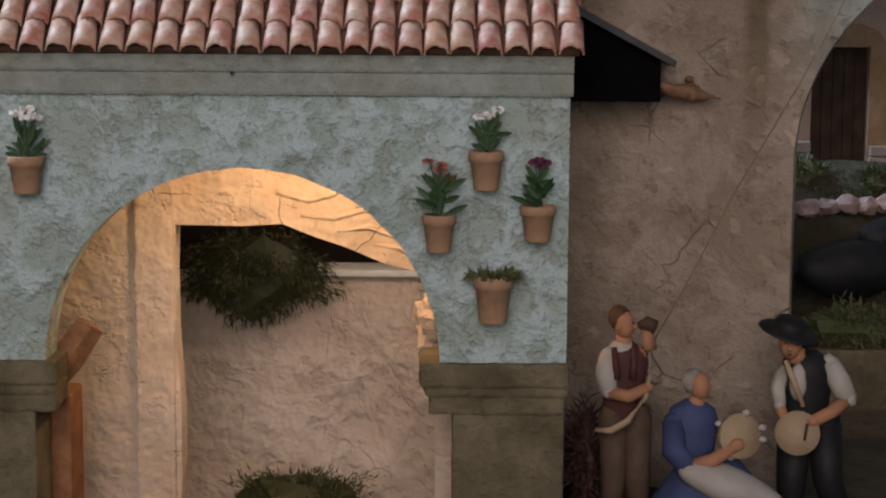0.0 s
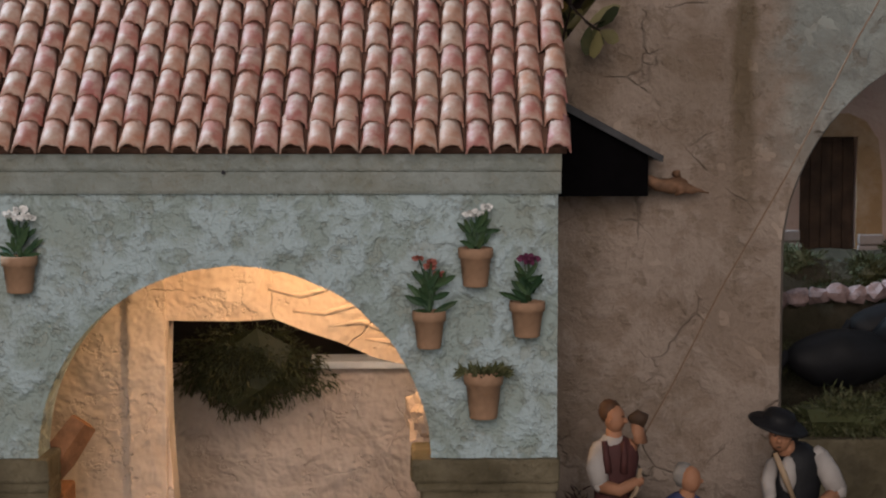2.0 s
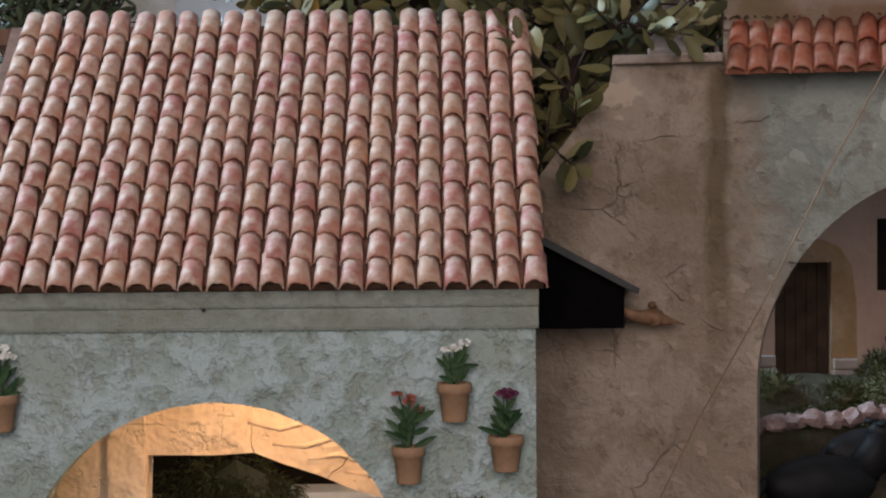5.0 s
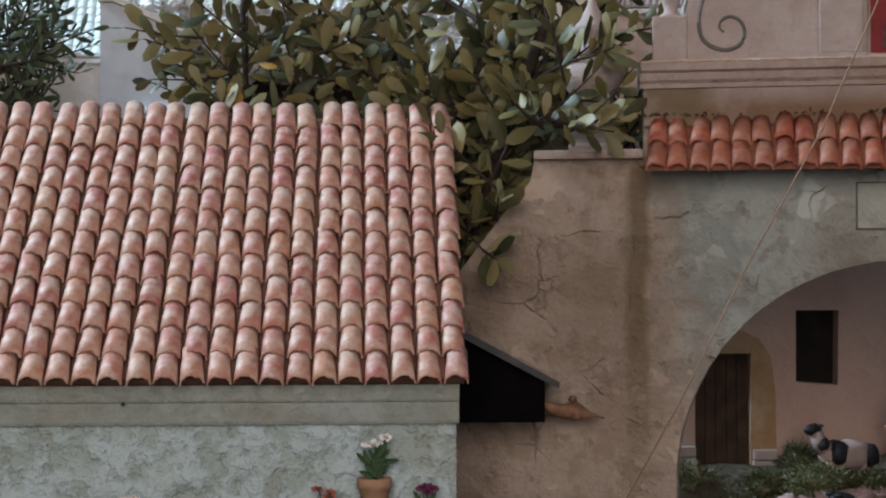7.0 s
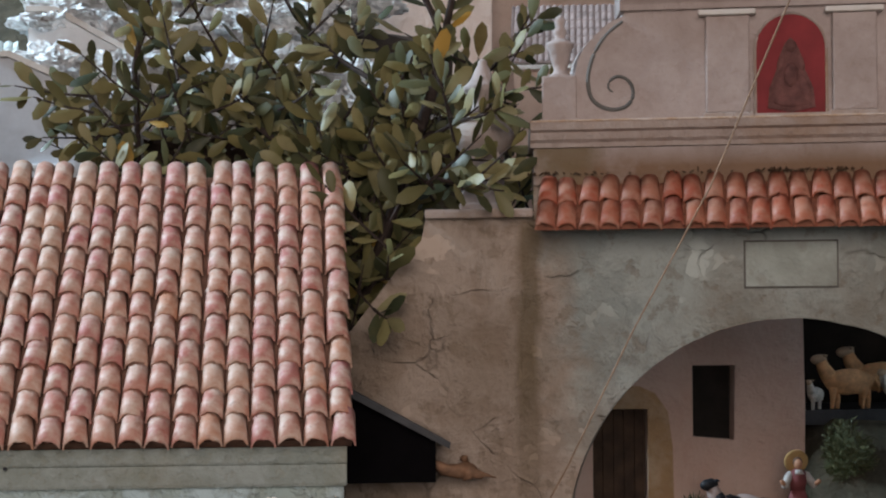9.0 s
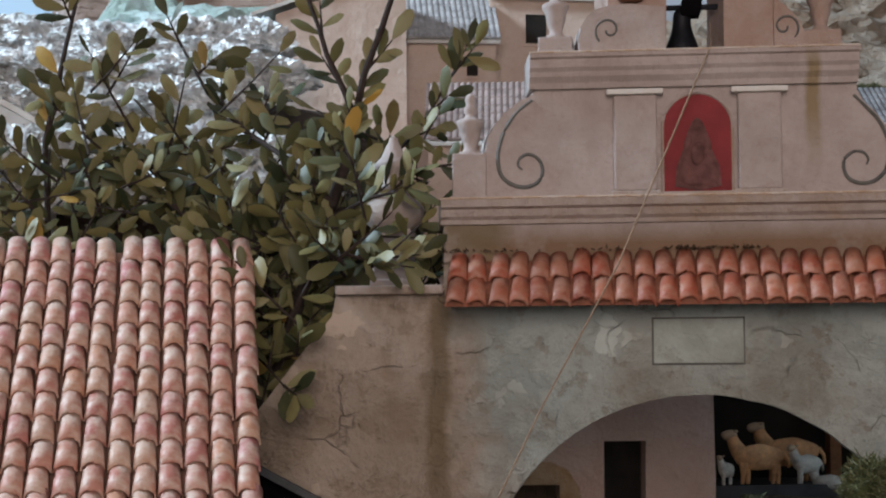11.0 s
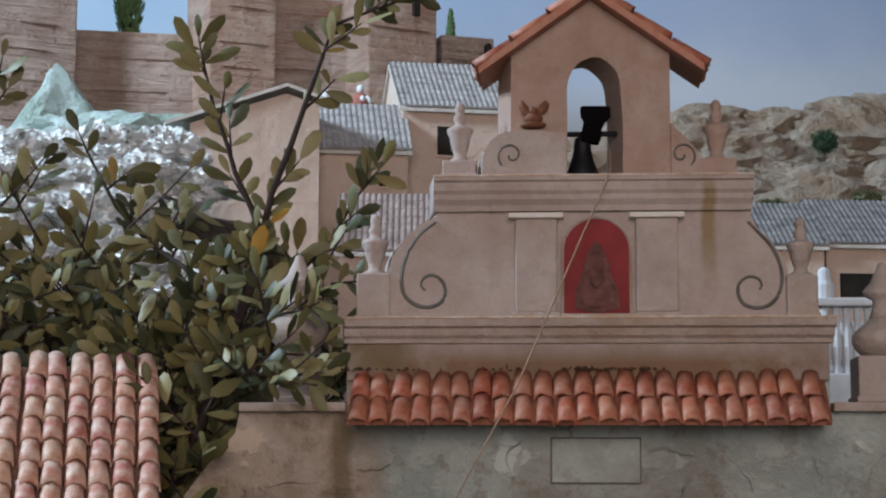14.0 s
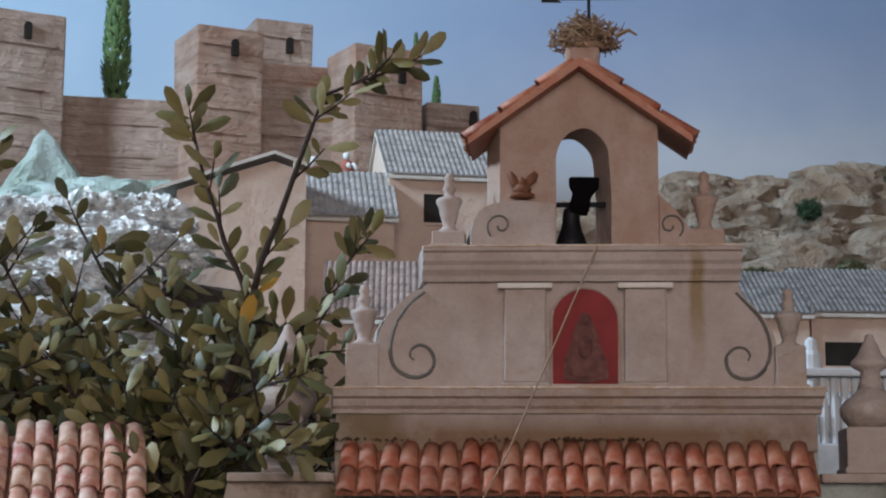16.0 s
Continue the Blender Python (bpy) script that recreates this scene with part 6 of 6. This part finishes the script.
def cypress(x, y, z0, z1, r, n):
    c = thing("cypress", "tall slim green cypress by the castle", "tree", Matrix.Translation((x, y, z0)), "cypresses")
    h = z1 - z0
    rng = random.Random(int(x * 999))
    part("trunk", tube([(0, 0, -0.02), (0, 0, h * 0.4)], [r * 0.2, r * 0.1], 6), M["bark"], c)
    verts, faces = [], []
    for _ in range(n):
        f = rng.random() ** 0.8
        rad = r * min(1, 0.55 + f * 2.2) * (1 - f) ** 0.55 * rng.uniform(0.75, 1.05)
        a = rng.uniform(0, 6.283)
        p = Vector((rad * math.cos(a), rad * math.sin(a), f * h))
        d = Vector((math.cos(a) * 0.5, math.sin(a) * 0.5, 1)).normalized()
        s = d.cross(Vector((math.cos(a), math.sin(a), 0))).normalized()
        leaf_faces(verts, faces, p, d, s, r * 0.55, r * 0.3)
    ob = new("crown", raw("crown", verts, faces, M["cypress"]))
    ob.parent = c


cypress(0.112, 4.05, 1.60, 2.02, 0.033, 1500)
cypress(0.790, 4.04, 1.48, 1.815, 0.015, 900)
cypress(0.862, 4.16, 1.60, 1.745, 0.016, 500)

# ---- rocks and hill ----


def rock(name, label, at, size, mat, rough, seed, sub=4, group="", fine=0.0):
    bm = bmesh.new()
    vs = bmesh.ops.create_icosphere(bm, subdivisions=sub, radius=1)["verts"]
    for v in vs:
        d = v.co.copy()
        k = 1 + rough * (noise.noise(d * 2.0 + Vector((seed, 0, 0))) + 0.6 * abs(noise.noise(d * 5 + Vector((0, seed, 0)))) + 0.35 * noise.noise(d * 11 + Vector((0, 0, seed))) + fine * (noise.noise(d * 23) + 0.4 * noise.noise(d * 47)))
        v.co = Vector((d.x * size[0], d.y * size[1], d.z * size[2])) * k + Vector(at)
    return solo(name, bm, mat, label, "rock", smooth=False, group=group)


rng = random.Random(17)
n = 0
for z, y, x0, x1, step_x, sz in ((1.105, 2.66, -0.22, 0.20, 0.072, (0.055, 0.05, 0.034)), (1.062, 2.61, -0.22, 0.19, 0.066, (0.050, 0.05, 0.026)), (1.013, 2.585, -0.24, 0.16, 0.07, (0.05, 0.05, 0.028)), (0.945, 2.55, -0.24, 0.20, 0.08, (0.055, 0.05, 0.030)), (0.89, 2.53, -0.22, 0.24, 0.085, (0.06, 0.05, 0.030))):
    x = x0
    while x < x1:
        rock("cork_rock", "white crusted cork rock in rough layers", (x + rng.uniform(-0.01, 0.01), y + rng.uniform(-0.015, 0.015), z + rng.uniform(-0.006, 0.008)), sz, M["rock_white"], 0.42, n * 3.1, 5, "cork rocks", 0.3)
        n += 1
        x += step_x
# added dark lump whose colour gives the gaps between cork rocks their shade
rock("dark_bank", "dark lump standing for shade in the cork rock gaps", (0.0, 2.78, 0.92), (0.33, 0.14, 0.15), M["soil"], 0.2, 4.0)
for i, (at, sz) in enumerate((((-0.16, 3.2, 1.15), (0.16, 0.12, 0.08)), ((0.10, 3.25, 1.235), (0.16, 0.10, 0.050)), ((0.02, 2.98, 1.13), (0.20, 0.10, 0.05)), ((0.545, 3.42, 1.22), (0.10, 0.07, 0.105)))):
    rock("green_slope_rock", "pale blue-green painted rock below the castle", at, sz, M["rock_green"], 0.35, 40 + i, 4, "slope rocks")


bm = bmesh.new()
rings = []
for k, f in enumerate((0.0, 0.18, 0.36, 0.54, 0.72, 0.88, 1.0)):
    ring = []
    for i in range(26):
        a = 2 * math.pi * i / 26
        r = (1 - f) ** 0.9 * 0.105 * (1 + 0.22 * math.cos(3 * a + 0.6)) + 0.002
        q = Vector((r * math.cos(a), r * math.sin(a) * 0.8, 1.21 + 0.178 * f))
        q += 0.014 * (1 - 0.6 * f) * noise.noise_vector(q * 22)
        ring.append(bm.verts.new(q + Vector((-0.025, 3.32, 0))))
    rings.append(ring)
for lo, hi in zip(rings, rings[1:]):
    for i in range(26):
        bm.faces.new((lo[i], lo[(i + 1) % 26], hi[(i + 1) % 26], hi[i]))
bm.faces.new(rings[-1])
solo("green_slope_rock", bm, M["rock_green"], "pale blue-green painted peak below the castle", "rock", group="slope rocks")


def hill_height(x, y):
    v = Vector((x * 2.2, y * 2.2, 7))
    crest = 1.31 + 0.07 * step(1.0, 1.3, x) - 0.06 * step(1.5, 1.9, x)
    rise = step(2.98, 3.55, y)
    h = 0.98 + (crest - 0.98) * rise
    h += 0.05 * rise * noise.noise(v) + 0.012 * noise.noise(v * 5)
    return h - 0.5 * step(3.7, 4.2, y)


hv, hf = grid_sheet(0.84, 2.6, 150, 2.96, 4.2, 110, hill_height)
hill = tagged(new("hill", raw("hill", hv, hf, M["rock"])), "rough grey-brown rocky hill", "hill", kind="structure")
rng = random.Random(29)
for i in range(30):
    x = 0.98 + 0.9 * ((i * 0.618) % 1) + rng.uniform(-0.03, 0.03)
    y = 3.10 + 0.42 * (i / 30) + rng.uniform(-0.02, 0.02)
    k = rng.uniform(0.06, 0.13)
    rock("hill_rock", "large grey-brown faceted rock on the hill", (x, y, hill_height(x, y) - 0.25 * k), (k * 1.5, k, k * rng.uniform(0.6, 0.85)), M["rock"], 0.30, 60 + i, 4, "hill rocks")
for i, (x, y, k) in enumerate(((1.365, 3.13, 0.034), (1.56, 3.16, 0.04), (1.40, 3.03, 0.04), (1.53, 3.04, 0.045), (1.22, 3.02, 0.04))):
    z = (1.262, 1.345, 1.14, 1.155, 1.12)[i]
    tuft("hill_bush", (x, y, z), (k, k * 0.8, k * (0.8 if i < 2 else 0.4)), 3200, 0.005, M["hedge"] if i < 2 else M["moss"], "dark green bush on the rocky hill", group="hill bushes")
# bright little riders below the castle
for x, y, z, k, mounted in ((0.478, 3.42, 1.305, 1.75, False), (0.540, 3.40, 1.290, 1.35, True)):
    bm = bmesh.new()
    up = 0.0
    if mounted:
        ball((0, 0, 0.026), (0.022, 0.010, 0.011), bm, 2, 2, 0.002)
        for lx in (-0.014, 0.014):
            tube([(lx, -0.003, 0.022), (lx, -0.003, 0.0)], [0.004, 0.002], 6, bm, 2)
        tube([(-0.017, 0, 0.030), (-0.027, 0, 0.043)], [0.007, 0.004], 7, bm, 2)
        up = 0.030
    lathe([(0.011, up), (0.012, up + 0.014), (0.009, up + 0.028), (0.004, up + 0.033)], 12, (0, 0, 0), bm, 0)
    ball((0, -0.002, up + 0.038), (0.0055, 0.0055, 0.0065), bm, 1)
    tube([(0.008, -0.004, up + 0.026), (0.015, -0.008, up + 0.017)], [0.004, 0.003], 6, bm, 1)
    ball((0.002, -0.009, up + 0.022), (0.005, 0.002, 0.006), bm, 1, 1)
    solo("figurine", bm, [M["flower_red"], M["white"], M["cloth_brown"]], "tiny red and white painted mounted figurine" if mounted else "tiny red and white painted standing figurine", "figurine", m=Matrix.Translation((x, y, z)) @ Matrix.Scale(k, 4), smooth=True, group="painted clay figurines")
